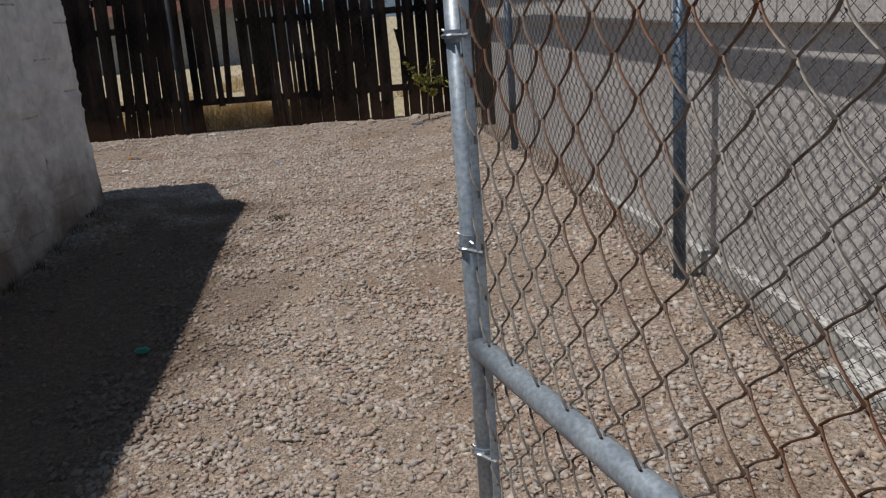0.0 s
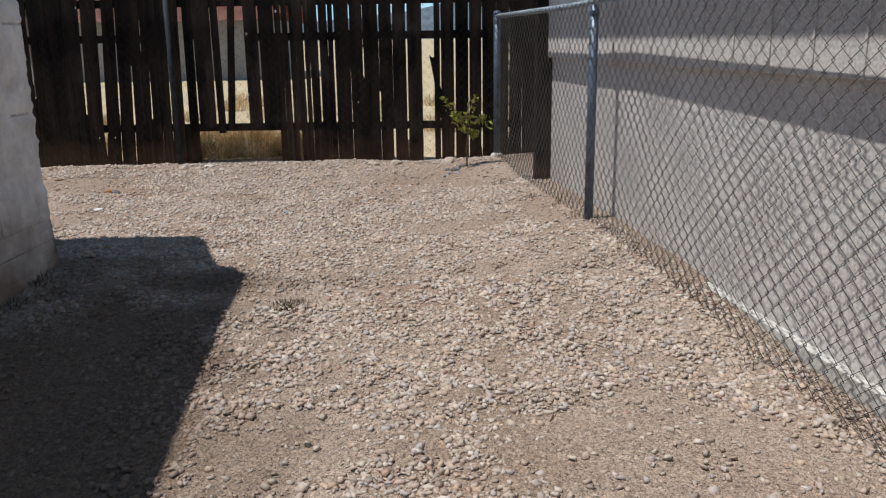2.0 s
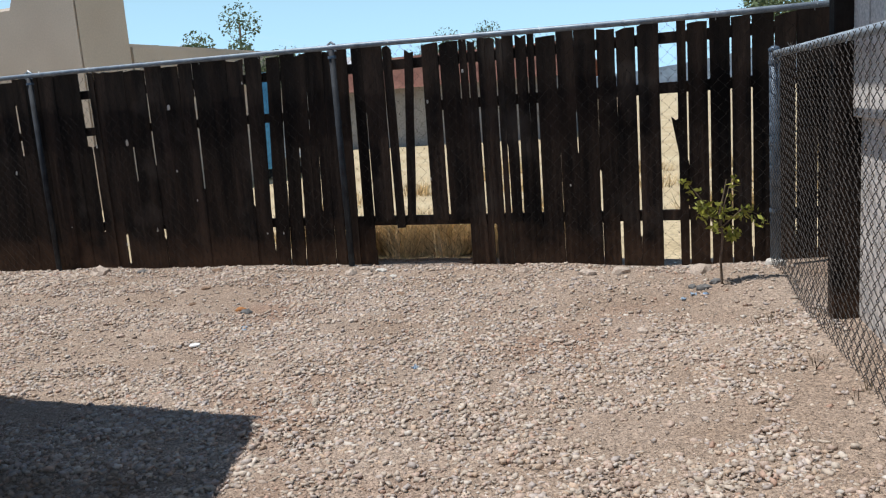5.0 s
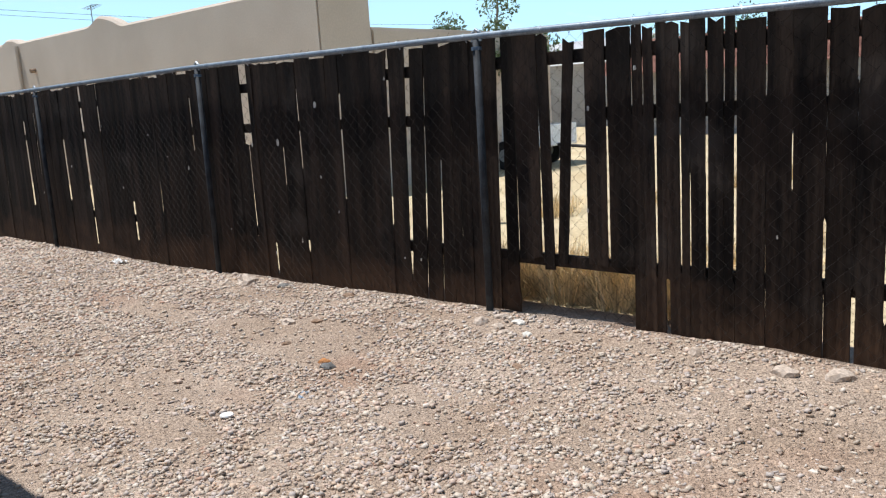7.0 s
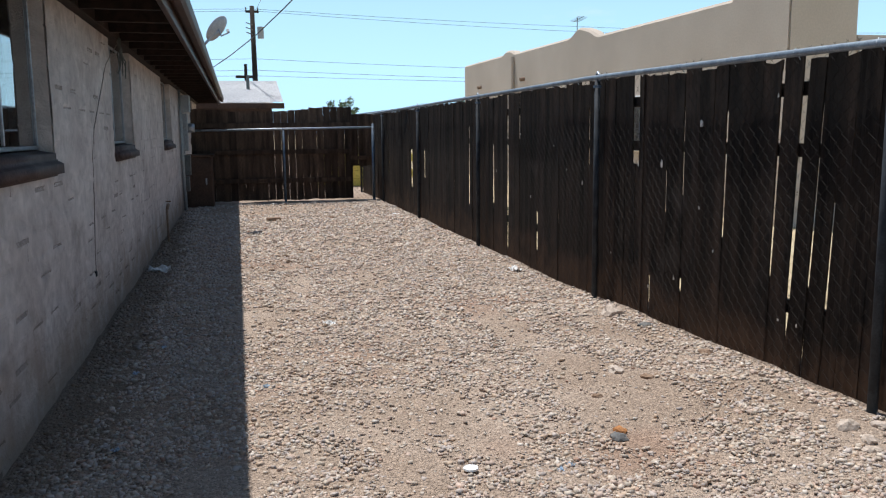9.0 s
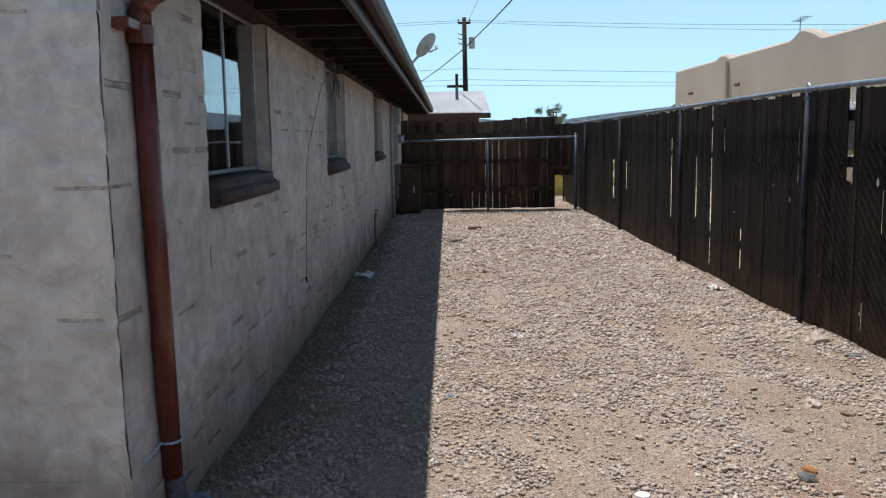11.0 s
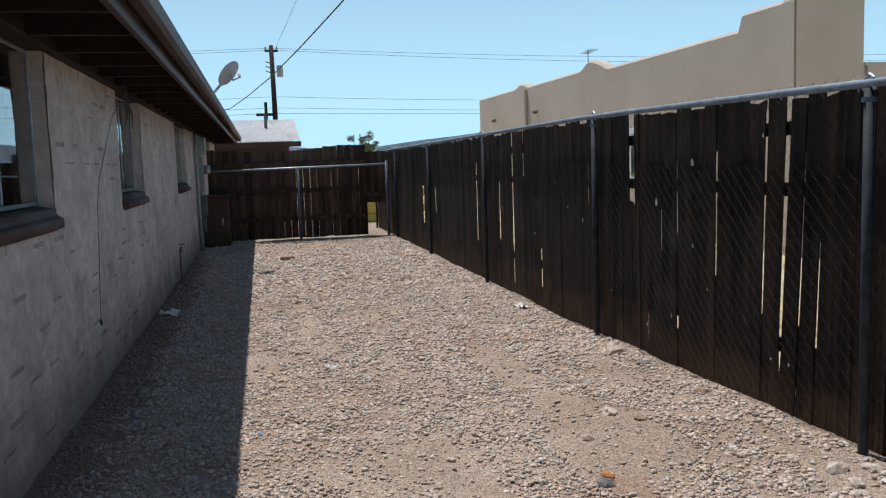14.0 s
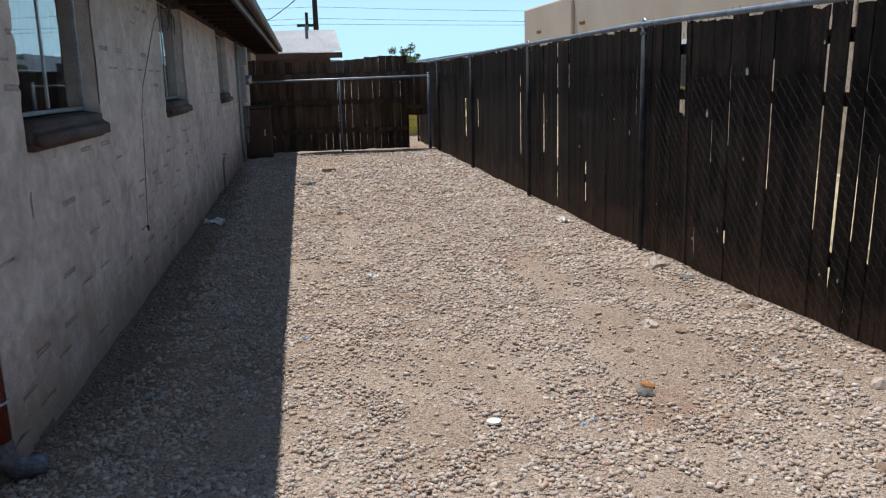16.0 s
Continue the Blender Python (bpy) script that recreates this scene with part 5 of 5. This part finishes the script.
q = [bm.verts.new(p) for p in ((-21.95, 0.6, 2.20), (-21.95, 8.80, 2.20), (-25.5, 8.80, 2.98), (-25.5, 0.6, 2.98), (-29.3, 8.80, 2.20), (-29.3, 0.6, 2.20))]
bm.faces.new((q[0], q[1], q[2], q[3]))
bm.faces.new((q[3], q[2], q[4], q[5]))
bmesh.ops.solidify(bm, geom=bm.faces[:], thickness=0.06)
under(part("roof", bm, m_metalroof), sh)
under(part("fascia", boxed(-21.98, -21.93, 0.6, 8.82, 2.02, 2.17, bevel=0.005), m_brownbox), sh)
under(part("vent_pipe", tubed([(-24.0, 7.9, 2.5), (-24.0, 7.9, 3.05)], 0.05, 8), m_meter_d), sh)

pole = thing("utility_pole", (-45, 8.65, 0), "brown wooden utility pole with transformer and crossarm", "utility pole")
under(part("pole_shaft", tubed([(-45, 8.65, -0.2), (-45, 8.60, 8.1)], [0.17, 0.12], 12), m_pole, smooth=True), pole)
under(part("crossarm", boxed(-45.06, -44.94, 8.25, 8.95, 7.75, 7.87, bevel=0.01), m_pole), pole)
under(part("transformer", tubed([(-44.8, 9.0, 6.4), (-44.8, 9.0, 7.0)], 0.17, 12), m_meter), pole)
for k in range(3):
    under(part("insulator", tubed([(-45, 8.28 + 0.31 * k, 7.87), (-45, 8.28 + 0.31 * k, 8.03)], 0.035, 8), m_meter_d), pole)
    under(part("bracket", tubed([(-44.85, 8.6, 7.1 - 0.25 * k), (-44.7, 8.25, 7.2 - 0.25 * k)], 0.03, 6), m_meter_d), pole)
pole2 = thing("short_service_pole", (-45.5, 8.1, 0), "short dark service pole with flat crossarm", "utility pole")
under(part("pole_shaft", tubed([(-45.5, 8.15, -0.2), (-45.5, 8.15, 5.1)], 0.09, 8), m_pole), pole2)
under(part("crossarm", boxed(-45.55, -45.45, 7.6, 8.7, 4.35, 4.5, bevel=0.01), m_pole), pole2)
lines = thing("overhead_lines", (-45, 8, 4), "thin overhead power and telephone lines", "power line")
for za, zb, sag in ((7.95, 7.7, 0.5), (7.85, 7.35, 0.6), (5.35, 5.2, 0.5), (4.75, 4.45, 0.4), (4.45, 4.3, 0.3)):
    for ya, yb in ((8.65, 60), (8.65, -60)):
        pts = [(-45, ya + (yb - ya) * t, za + (zb - za) * t - sag * 4 * t * (1 - t)) for t in np.linspace(0, 1, 13)]
        under(part("line", tubed(pts, 0.009, 5), m_cable), lines)
drop = thing("service_drop", (-18, 7.1, 2.6), "thick black service cable strung between far poles", "power line")
A, M, B = Vector((-34.0, 6.59, 3.96)), Vector((-24.0, 8.16, 4.18)), Vector((-16.0, 9.44, 4.73))
pts = [A - Vector((6, 0.9, -0.3)), A, A.lerp(M, 0.5) - Vector((0, 0, 0.04)), M, M.lerp(B, 0.5) - Vector((0, 0, 0.03)), B, Vector((-6.0, 11.1, 5.7)), Vector((14.0, 13.6, 8.6))]
under(part("cable_run", tubed(pts, 0.017, 6), m_cable), drop)
pole3 = thing("utility_pole", (14.0, 13.6, 0), "brown wooden utility pole behind the neighbours", "utility pole")
under(part("pole_shaft", tubed([(14, 13.6, -0.2), (14, 13.6, 9.0)], [0.17, 0.12], 10), m_pole), pole3)
thin = thing("telephone_wire", (-45, 8.65, 7.6), "thin wire slanting up from the pole", "power line")
under(part("wire_run", tubed([Vector((-45, 8.65, 7.6)).lerp(Vector((9, 12, 11.5)), t) - Vector((0, 0, 2.2 * 4 * t * (1 - t) * 0.3)) for t in np.linspace(0, 1, 14)], 0.008, 5), m_cable), thin)

rh = thing("red_roofed_house", (-8.5, 30, 0), "far low house with red-brown roof across field", "house")
under(part("wall", boxed(-12.0, -5.0, 29.0, 35, -0.2, 1.85), m_greyhouse), rh)
bm = bmesh.new()
q = [bm.verts.new(p) for p in ((-12.6, 28.4, 1.82), (-4.4, 28.4, 1.82), (-4.4, 32, 3.0), (-12.6, 32, 3.0), (-12.6, 35.6, 1.82), (-4.4, 35.6, 1.82))]
bm.faces.new((q[0], q[1], q[2], q[3]))
bm.faces.new((q[3], q[2], q[5], q[4]))
bmesh.ops.solidify(bm, geom=bm.faces[:], thickness=0.10)
under(part("roof", bm, m_redroof), rh)
gh = thing("grey_house", (-20, 36, 0), "far grey house with pale gable roof", "house")
under(part("wall", boxed(-24, -16.2, 36, 42, -0.2, 2.6), m_greyhouse), gh)
bm = bmesh.new()
q = [bm.verts.new(p) for p in ((-24.6, 35.5, 2.55), (-15.6, 35.5, 2.55), (-15.6, 39, 3.7), (-24.6, 39, 3.7), (-24.6, 42.6, 2.55), (-15.6, 42.6, 2.55))]
bm.faces.new((q[0], q[1], q[2], q[3]))
bm.faces.new((q[3], q[2], q[5], q[4]))
bmesh.ops.solidify(bm, geom=bm.faces[:], thickness=0.10)
under(part("roof", bm, m_metalroof), gh)


trl = thing("utility_trailer", (-8.5, 19.5, 0.0), "low white utility trailer parked on dry field", "trailer")
under(part("bed", boxed(-9.6, -7.5, 18.9, 20.2, 0.40, 0.46, bevel=0.01), m_white), trl)
for bx in ((-9.6, -7.5, 18.9, 18.94), (-9.6, -7.5, 20.16, 20.2), (-9.6, -9.56, 18.94, 20.16), (-7.54, -7.5, 18.94, 20.16)):
    under(part("side_panel", boxed(*bx, 0.465, 0.80, bevel=0.008), m_white), trl)
for wx in (-9.0, -8.2):
    for wy in (18.78, 20.22):
        w = under(part("wheel", tubed([(wx, wy, 0.27), (wx, wy + 0.10, 0.27)], 0.27, 20), m_cable), trl)
        under(part("hub", tubed([(wx, wy - 0.006, 0.27), (wx, wy, 0.27)], 0.12, 14), m_alu), w)
under(part("drawbar", tubed([(-7.5, 19.55, 0.42), (-6.6, 19.55, 0.36)], 0.03, 8), m_cable), trl)
grill = thing("kettle_grill", (-8.3, 17.6, 0.0), "black kettle grill standing on dry field", "grill")
bm = bmesh.new()
bmesh.ops.create_uvsphere(bm, u_segments=20, v_segments=12, radius=0.27)
for v in bm.verts:
    v.co = Vector((v.co.x - 8.3, v.co.y + 17.6, v.co.z * 0.8 + 0.55))
under(part("bowl", bm, m_cable, smooth=True), grill)
for k in range(3):
    a = 2.1 * k + 0.4
    under(part("leg", tubed([(-8.3 + 0.15 * math.cos(a), 17.6 + 0.15 * math.sin(a), 0.42), (-8.3 + 0.28 * math.cos(a), 17.6 + 0.28 * math.sin(a), -0.02)], 0.012, 6), m_cable), grill)
tarp = thing("tarp_panel", (-4.22, 13.21, 0.0), "bright blue tarpaulin hung on posts beyond the fence", "tarpaulin")
under(part("sheet", boxed(-4.36, -4.08, 13.18, 13.24, 0.62, 1.75, bevel=0.01), m_blue), tarp)

for px in (-4.38, -4.06):
    under(part("pole", tubed([(px, 13.21, -0.1), (px, 13.21, 1.78)], 0.02, 8), m_bark), tarp)


def leaf_cloud(rng, centres, n, size, squash=0.8):
    vs, fs = [], []
    for _ in range(n):
        c, r = rng.choice(centres)
        d = Vector((rng.gauss(0, 1), rng.gauss(0, 1), rng.gauss(0, squash)))
        p = Vector(c) + d.normalized() * r * rng.random() ** 0.45
        s = size * rng.uniform(0.6, 1.4)
        u = Vector((rng.gauss(0, 1), rng.gauss(0, 1), rng.gauss(0, 1))).normalized()
        w = u.cross(Vector((rng.gauss(0, 1), rng.gauss(0, 1), rng.gauss(0, 1)))).normalized()
        o = len(vs)
        vs += [p - u * s, p + w * s * 0.45, p + u * s, p - w * s * 0.45]
        fs.append((o, o + 1, o + 2, o + 3))
    return vs, fs


def tree(at, height, spread, seed, n=2600, size=0.11):
    rng = random.Random(seed)
    t = thing("tree", at, "leafy green desert tree beyond the fence", "tree", "trees beyond the fence")
    bm = bmesh.new()
    base = Vector((0, 0, -0.1))
    fork = Vector((rng.uniform(-0.1, 0.1), 0, height * 0.38))
    tube(bm, [base, fork * 0.5 + Vector((0.05, 0, 0)), fork], [0.16, 0.12, 0.10], 8)
    centres = []
    for k in range(9):
        a = 2 * math.pi * k / 9 + rng.uniform(-0.3, 0.3)
        r = spread * rng.uniform(0.35, 0.95)
        tip = Vector((math.cos(a) * r, math.sin(a) * r, height * rng.uniform(0.55, 0.98)))
        mid = fork.lerp(tip, 0.5) + Vector((0, 0, 0.15))
        tube(bm, [fork, mid, tip], [0.07, 0.04, 0.015], 6)
        centres += [(tip, spread * rng.uniform(0.22, 0.36)), (mid + Vector((0, 0, 0.2)), spread * 0.22)]
    part("trunk", bm, m_bark, t)
    vs, fs = leaf_cloud(rng, centres, n, size)
    crown = arrays("crown", vs, fs, m_leaf_far, t)
    return t


tree((-11.0, 36, 0), 4.35, 2.7, 1, 8000, 0.055)
tree((-8.8, 19.2, 0), 3.35, 1.35, 2, 7000, 0.042)
tree((2.6, 25.5, 0), 3.7, 1.9, 3, 11000, 0.055)
tree((-66, 16.2, 0), 4.0, 1.3, 5, 1200)
tree((-80, 30, 0), 3.0, 2.0, 6, 1500)
tree((-70, 27.5, 0), 4.4, 0.9, 7, 1500)
tree((-90, 24, 0), 3.2, 3.0, 8, 1800)

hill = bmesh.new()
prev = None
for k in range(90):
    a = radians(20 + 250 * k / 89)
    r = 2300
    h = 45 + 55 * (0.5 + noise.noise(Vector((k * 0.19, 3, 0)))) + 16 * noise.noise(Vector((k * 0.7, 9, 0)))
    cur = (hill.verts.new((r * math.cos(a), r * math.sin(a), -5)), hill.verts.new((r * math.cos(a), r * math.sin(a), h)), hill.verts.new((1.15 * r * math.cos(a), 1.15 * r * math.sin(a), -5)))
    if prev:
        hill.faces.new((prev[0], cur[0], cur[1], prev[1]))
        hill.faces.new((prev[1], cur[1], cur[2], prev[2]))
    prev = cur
tagged(part("backdrop", hill, m_hill), "low mountains on the far horizon, haze painted blue", "hills", kind="structure")

# ---------------------------------------------------------------- small things on the ground
def small(name, at, label, category, bm, material, turn=0, smooth=False, sink=0.0):
    ob = part(name, bm, material, smooth=smooth)
    ob.location = (at[0], at[1], gz(*at) - sink)
    ob.rotation_euler = (0, 0, radians(turn))
    return tagged(ob, label, category)


def crumple(seed, sx, sy, sz):
    """A crumpled scrap of paper: a folded sheet with some thickness."""
    rng = random.Random(seed)
    bm = bmesh.new()
    bmesh.ops.create_grid(bm, x_segments=9, y_segments=9, size=1)
    for v in bm.verts:
        n1 = noise.noise(Vector((v.co.x * 1.7 + seed, v.co.y * 1.7, 0)))
        n2 = noise.noise(Vector((v.co.x * 4 + seed, v.co.y * 4, 5)))
        v.co = Vector((v.co.x * sx * (1 + 0.3 * n2) , v.co.y * sy * (1 + 0.3 * n1), sz * max(0.05, 0.5 + 0.9 * n1 + 0.5 * n2)))
    bmesh.ops.solidify(bm, geom=bm.faces[:], thickness=0.002)
    return bm


bm = bmesh.new()
bmesh.ops.create_cone(bm, cap_ends=True, segments=28, radius1=0.031, radius2=0.029, depth=0.007)
bmesh.ops.translate(bm, verts=bm.verts, vec=(0, 0, 0.016))
ring = [f for f in bm.faces if f.normal.z > 0.9]
bmesh.ops.inset_region(bm, faces=ring, thickness=0.004, depth=-0.002)
small("cup_lid", (-1.60, 8.345), "round white plastic cup lid on gravel", "lid", bm, m_paper)
small("can", (-1.83, 9.10), "crushed rusty orange can on bare earth", "can", lump(random.Random(3), 0.038, 0.024, 0.022), m_orange, 20)
small("stone", (-1.765, 9.06), "dark grey stone beside a rusty can", "stone", lump(random.Random(4), 0.040, 0.034, 0.026), m_darkrock, 60)
small("paper_scrap", (-4.3, 8.08), "crumpled white paper scrap on gravel", "litter", crumple(3, 0.045, 0.03, 0.030), m_paper, 20)
small("paper_scrap", (-7.0, 6.72), "crumpled white paper lying by house wall", "litter", crumple(5, 0.095, 0.065, 0.060), m_paper, 70)
small("paper_scrap", (-6.05, 10.06), "white paper scrap caught against board fence", "litter", crumple(7, 0.075, 0.04, 0.045), m_paper, 10)
small("paper_scrap", (-11.9, 10.0), "small pale scrap by the far fence", "litter", crumple(9, 0.06, 0.05, 0.03), m_paper, 10)
small("cap", (0.02, 4.25), "small green plastic cap in shaded gravel", "litter", boxed(-0.03, 0.03, -0.018, 0.018, 0.01, 0.03, bevel=0.008, segs=2), m_green, 10)
for i, (x, y, s, mt) in enumerate([(-2.62, 9.46, 0.06, m_tanrock), (-2.45, 9.55, 0.04, m_clod), (-2.3, 9.2, 0.03, m_clod), (-1.5, 10.0, 0.06, m_tanrock), (-1.35, 9.98, 0.05, m_tanrock), (0.25, 9.98, 0.06, m_tanrock), (0.45, 10.05, 0.07, m_tanrock),
                                   (0.95, 10.02, 0.09, m_tanrock), (-0.2, 10.05, 0.05, m_tanrock), (-3.95, 10.07, 0.11, m_tanrock), (1.0, 9.62, 0.05, m_darkrock), (1.06, 9.70, 0.04, m_darkrock), (0.93, 9.68, 0.035, m_darkrock),
                                   (-7.9, 8.15, 0.05, m_clod), (-7.5, 8.3, 0.04, m_clod), (-8.3, 8.05, 0.04, m_clod), (-2.75, 10.08, 0.05, m_clod), (-11.7, 8.9, 0.07, m_clod), (0.75, 8.95, 0.04, m_tanrock), (-0.9, 9.55, 0.035, m_clod)]):
    small("stone", (x, y), "single larger stone lying on the ground", "stone", lump(random.Random(40 + i), s, s * 0.7, s * 0.55), mt, 37 * i)
small("brick", (-11.4, 8.0), "dusty brick lying flat on the ground", "brick", boxed(-0.05, 0.05, -0.10, 0.10, -0.01, 0.055, bevel=0.006), m_clod, 12)
rng = random.Random(77)
for k in range(34):
    cx, cy = rng.gauss(-7.35, 0.30), rng.gauss(7.98, 0.17)
    r = rng.uniform(0.012, 0.045)
    small("clod", (cx, cy), "dug clod of dark earth in gravel", "clod", lump(random.Random(500 + k), r, r * 0.8, r * 0.6, 1, 0.3), m_clod_dark, 40 * k, sink=0.003)
for k, (cx, cy, r, mt) in enumerate([(-1.45, 10.13, 0.055, m_tanrock), (-1.27, 9.93, 0.045, m_tanrock), (-1.14, 9.96, 0.04, m_concrete), (-1.30, 10.10, 0.05, m_concrete), (-1.69, 9.92, 0.03, m_tanrock), (-3.55, 10.12, 0.06, m_darkrock)]):
    small("flat_stone", (cx, cy), "flat pale stone at the foot of the fence", "stone", lump(random.Random(600 + k), r, r * 0.65, r * 0.35), mt, 25 + 50 * k)
for k, (cx, cy) in enumerate([(-1.52, 8.69), (-1.56, 8.75), (-0.2, 8.2), (-2.9, 7.6), (-3.4, 6.9), (-4.0, 7.0), (0.95, 9.53), (1.02, 9.50), (0.90, 9.47), (-2.2, 6.95)]):
    small("plastic_scrap", (cx, cy), "small pale blue plastic scrap on gravel", "litter", crumple(20 + k, 0.016, 0.012, 0.016), m_scrap, 33 * k)


def tuft(name, at, label, seed, n, h, spread, material, wid=0.003):
    rng = random.Random(seed)
    vs, fs = [], []
    for _ in range(n):
        a, r = rng.uniform(0, 6.28), spread * rng.random() ** 0.7
        b = Vector((math.cos(a) * r, math.sin(a) * r, -0.005))
        lean = Vector((math.cos(a + rng.gauss(0, 0.6)), math.sin(a + rng.gauss(0, 0.6)), 0)) * h * rng.uniform(0.1, 0.8)
        tip = b + lean + Vector((0, 0, h * rng.uniform(0.35, 1.0)))
        mid = b.lerp(tip, 0.55) + Vector((0, 0, 0.15 * h))
        s = Vector((-math.sin(a), math.cos(a), 0)) * wid
        o = len(vs)
        vs += [b - s, b + s, mid + s * 0.7, mid - s * 0.7, tip]
        fs += [(o, o + 1, o + 2, o + 3), (o + 3, o + 2, o + 4)]
    ob = arrays(name, vs, fs, material)
    ob.location = (at[0], at[1], gz(*at))
    return tagged(ob, label, "weed", kind="stuff")


tuft("weed_tuft", (0.23, 6.1), "withered brown weed lying in gravel", 1, 300, 0.03, 0.10, m_weed, 0.002)
for i, (x, y) in enumerate([(1.55, 8.35), (1.68, 7.95), (1.9, 6.7), (2.0, 6.1), (2.08, 5.4), (1.75, 7.6), (1.35, 9.0)]):
    tuft("weed_tuft", (x, y), "dry weed tuft along foot of the fence", 10 + i, 26, 0.055, 0.10, m_weed, 0.002)
for i in range(9):
    y = 6.3 - i * 0.28
    tuft("weed_tuft", (HX + 0.08, y), "dead weeds along foot of house wall", 30 + i, 40, 0.06, 0.07, m_weed)
for i in range(10):
    tuft("dry_grass", (-1.75 + i * 0.13, 10.66 + 0.11 * (i % 3)), "straw-coloured dry grass beyond fence hole", 50 + i, 420, 0.36, 0.17, m_straw, 0.0045)
rng = random.Random(21)
for i in range(26):
    tuft("dry_grass", (rng.uniform(-4, 2.2), rng.uniform(11, 20)), "straw-coloured dry grass on field", 80 + i, 200, 0.25, 0.35, m_straw, 0.006)

# sapling staked in the corner
sap = thing("sapling", (1.10, 9.62, gz(1.10, 9.62)), "young sapling with sparse yellow-green leaves", "sapling")
rng = random.Random(6)
stem = bmesh.new()
tube(stem, [(0, 0, -0.03), (-0.008, 0, 0.14), (0.006, 0.0, 0.28), (-0.01, 0, 0.40), (0.03, 0, 0.60)], [0.008, 0.0075, 0.007, 0.006, 0.003], 7)
ends = []
for path in (((-0.01, 0, 0.34), (-0.09, 0.01, 0.47), (-0.19, 0.02, 0.60)), ((0, 0, 0.36), (0.02, -0.03, 0.47), (0.06, -0.03, 0.61)), ((0.0, 0, 0.33), (0.12, 0.02, 0.44), (0.21, 0.03, 0.38)), ((0, 0, 0.30), (-0.05, -0.04, 0.38), (-0.10, -0.05, 0.47)), ((0, 0, 0.28), (0.05, 0.03, 0.31), (0.07, 0.03, 0.30))):
    tube(stem, path, [0.005, 0.0035, 0.0015], 5)
    a, b, c = (Vector(p) for p in path)
    for q, r in ((b, 0.045), (b.lerp(c, 0.5), 0.055), (c, 0.04), (a.lerp(b, 0.6), 0.04)):
        ends.append((q - Vector((0, 0, 0.015)), r))
part("stem", stem, m_bark, sap)
vs, fs = leaf_cloud(rng, ends, 300, 0.021, 1.0)
arrays("foliage", vs, fs, m_leaf, sap)

# ---------------------------------------------------------------- gravel
I_V = np.array([(x, y, z) for z in (-0.62, 0.62) for x, y in ((-0.72, -0.72), (0.72, -0.72), (0.72, 0.72), (-0.72, 0.72))])
I_F = np.array([(0, 2, 1), (0, 3, 2), (4, 5, 6), (4, 6, 7), (0, 1, 5), (0, 5, 4), (1, 2, 6), (1, 6, 5), (2, 3, 7), (2, 7, 6), (3, 0, 4), (3, 4, 7)])


def gravel(name, x0, x1, y0, y1, per_m2, smin, smax, seed, keep, label):
    r = np.random.RandomState(seed)
    n = int((x1 - x0) * (y1 - y0) * per_m2)
    px, py, dice = r.uniform(x0, x1, n), r.uniform(y0, y1, n), r.uniform(0, 1, n)
    ok = np.array([keep(a, b) and d > bareness(a, b) * 0.97 for a, b, d in zip(px, py, dice)])
    px, py = px[ok], py[ok]
    n = len(px)
    size = smin + (smax - smin) * r.uniform(0, 1, n) ** 2.0
    sc = np.stack([size * r.uniform(0.8, 1.35, n), size * r.uniform(0.55, 0.95, n), size * r.uniform(0.45, 0.95, n)], 1)
    v = (I_V[None] + r.uniform(-0.42, 0.42, (n, 8, 3))) * sc[:, None, :]
    tx = r.uniform(-0.9, 0.9, n)
    c, s = np.cos(tx)[:, None], np.sin(tx)[:, None]
    y_, z_ = v[..., 1] * c - v[..., 2] * s, v[..., 1] * s + v[..., 2] * c
    a = r.uniform(0, 6.283, n)
    c, s = np.cos(a)[:, None], np.sin(a)[:, None]
    vx, vy = v[..., 0] * c - y_ * s, v[..., 0] * s + y_ * c
    gzv = ground_z(px, py) + size * r.uniform(-0.10, 0.42, n)
    v = np.stack([vx + px[:, None], vy + py[:, None], z_ + gzv[:, None]], 2).reshape(-1, 3)
    f = (I_F[None] + 8 * np.arange(n)[:, None, None]).reshape(-1, 3)
    me = bpy.data.meshes.new(name)
    me.vertices.add(len(v))
    me.vertices.foreach_set("co", v.ravel())
    me.loops.add(f.size)
    me.loops.foreach_set("vertex_index", f.ravel().astype(np.int32))
    me.polygons.add(len(f))
    me.polygons.foreach_set("loop_start", np.arange(0, f.size, 3, dtype=np.int32))
    me.update()
    me.validate()
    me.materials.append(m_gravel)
    return tagged(new(name, me), label, "gravel", kind="stuff")


def in_yard(x, y):
    if y > 10.24 or x > cx_at(y) + 0.1:
        return False
    if x < HX + 0.03 and y < HY + 0.05:
        return False
    return x > -14.9


G = "crushed pinkish-grey gravel spread over sandy earth"
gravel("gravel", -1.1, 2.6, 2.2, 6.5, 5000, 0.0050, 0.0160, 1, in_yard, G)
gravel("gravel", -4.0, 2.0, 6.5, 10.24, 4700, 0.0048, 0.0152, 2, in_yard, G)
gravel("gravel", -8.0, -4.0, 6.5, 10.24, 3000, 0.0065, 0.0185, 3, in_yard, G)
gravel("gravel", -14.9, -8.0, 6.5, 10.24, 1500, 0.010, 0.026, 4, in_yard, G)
gravel("gravel", -1.1, 2.9, -0.2, 2.2, 300, 0.010, 0.026, 5, in_yard, G)
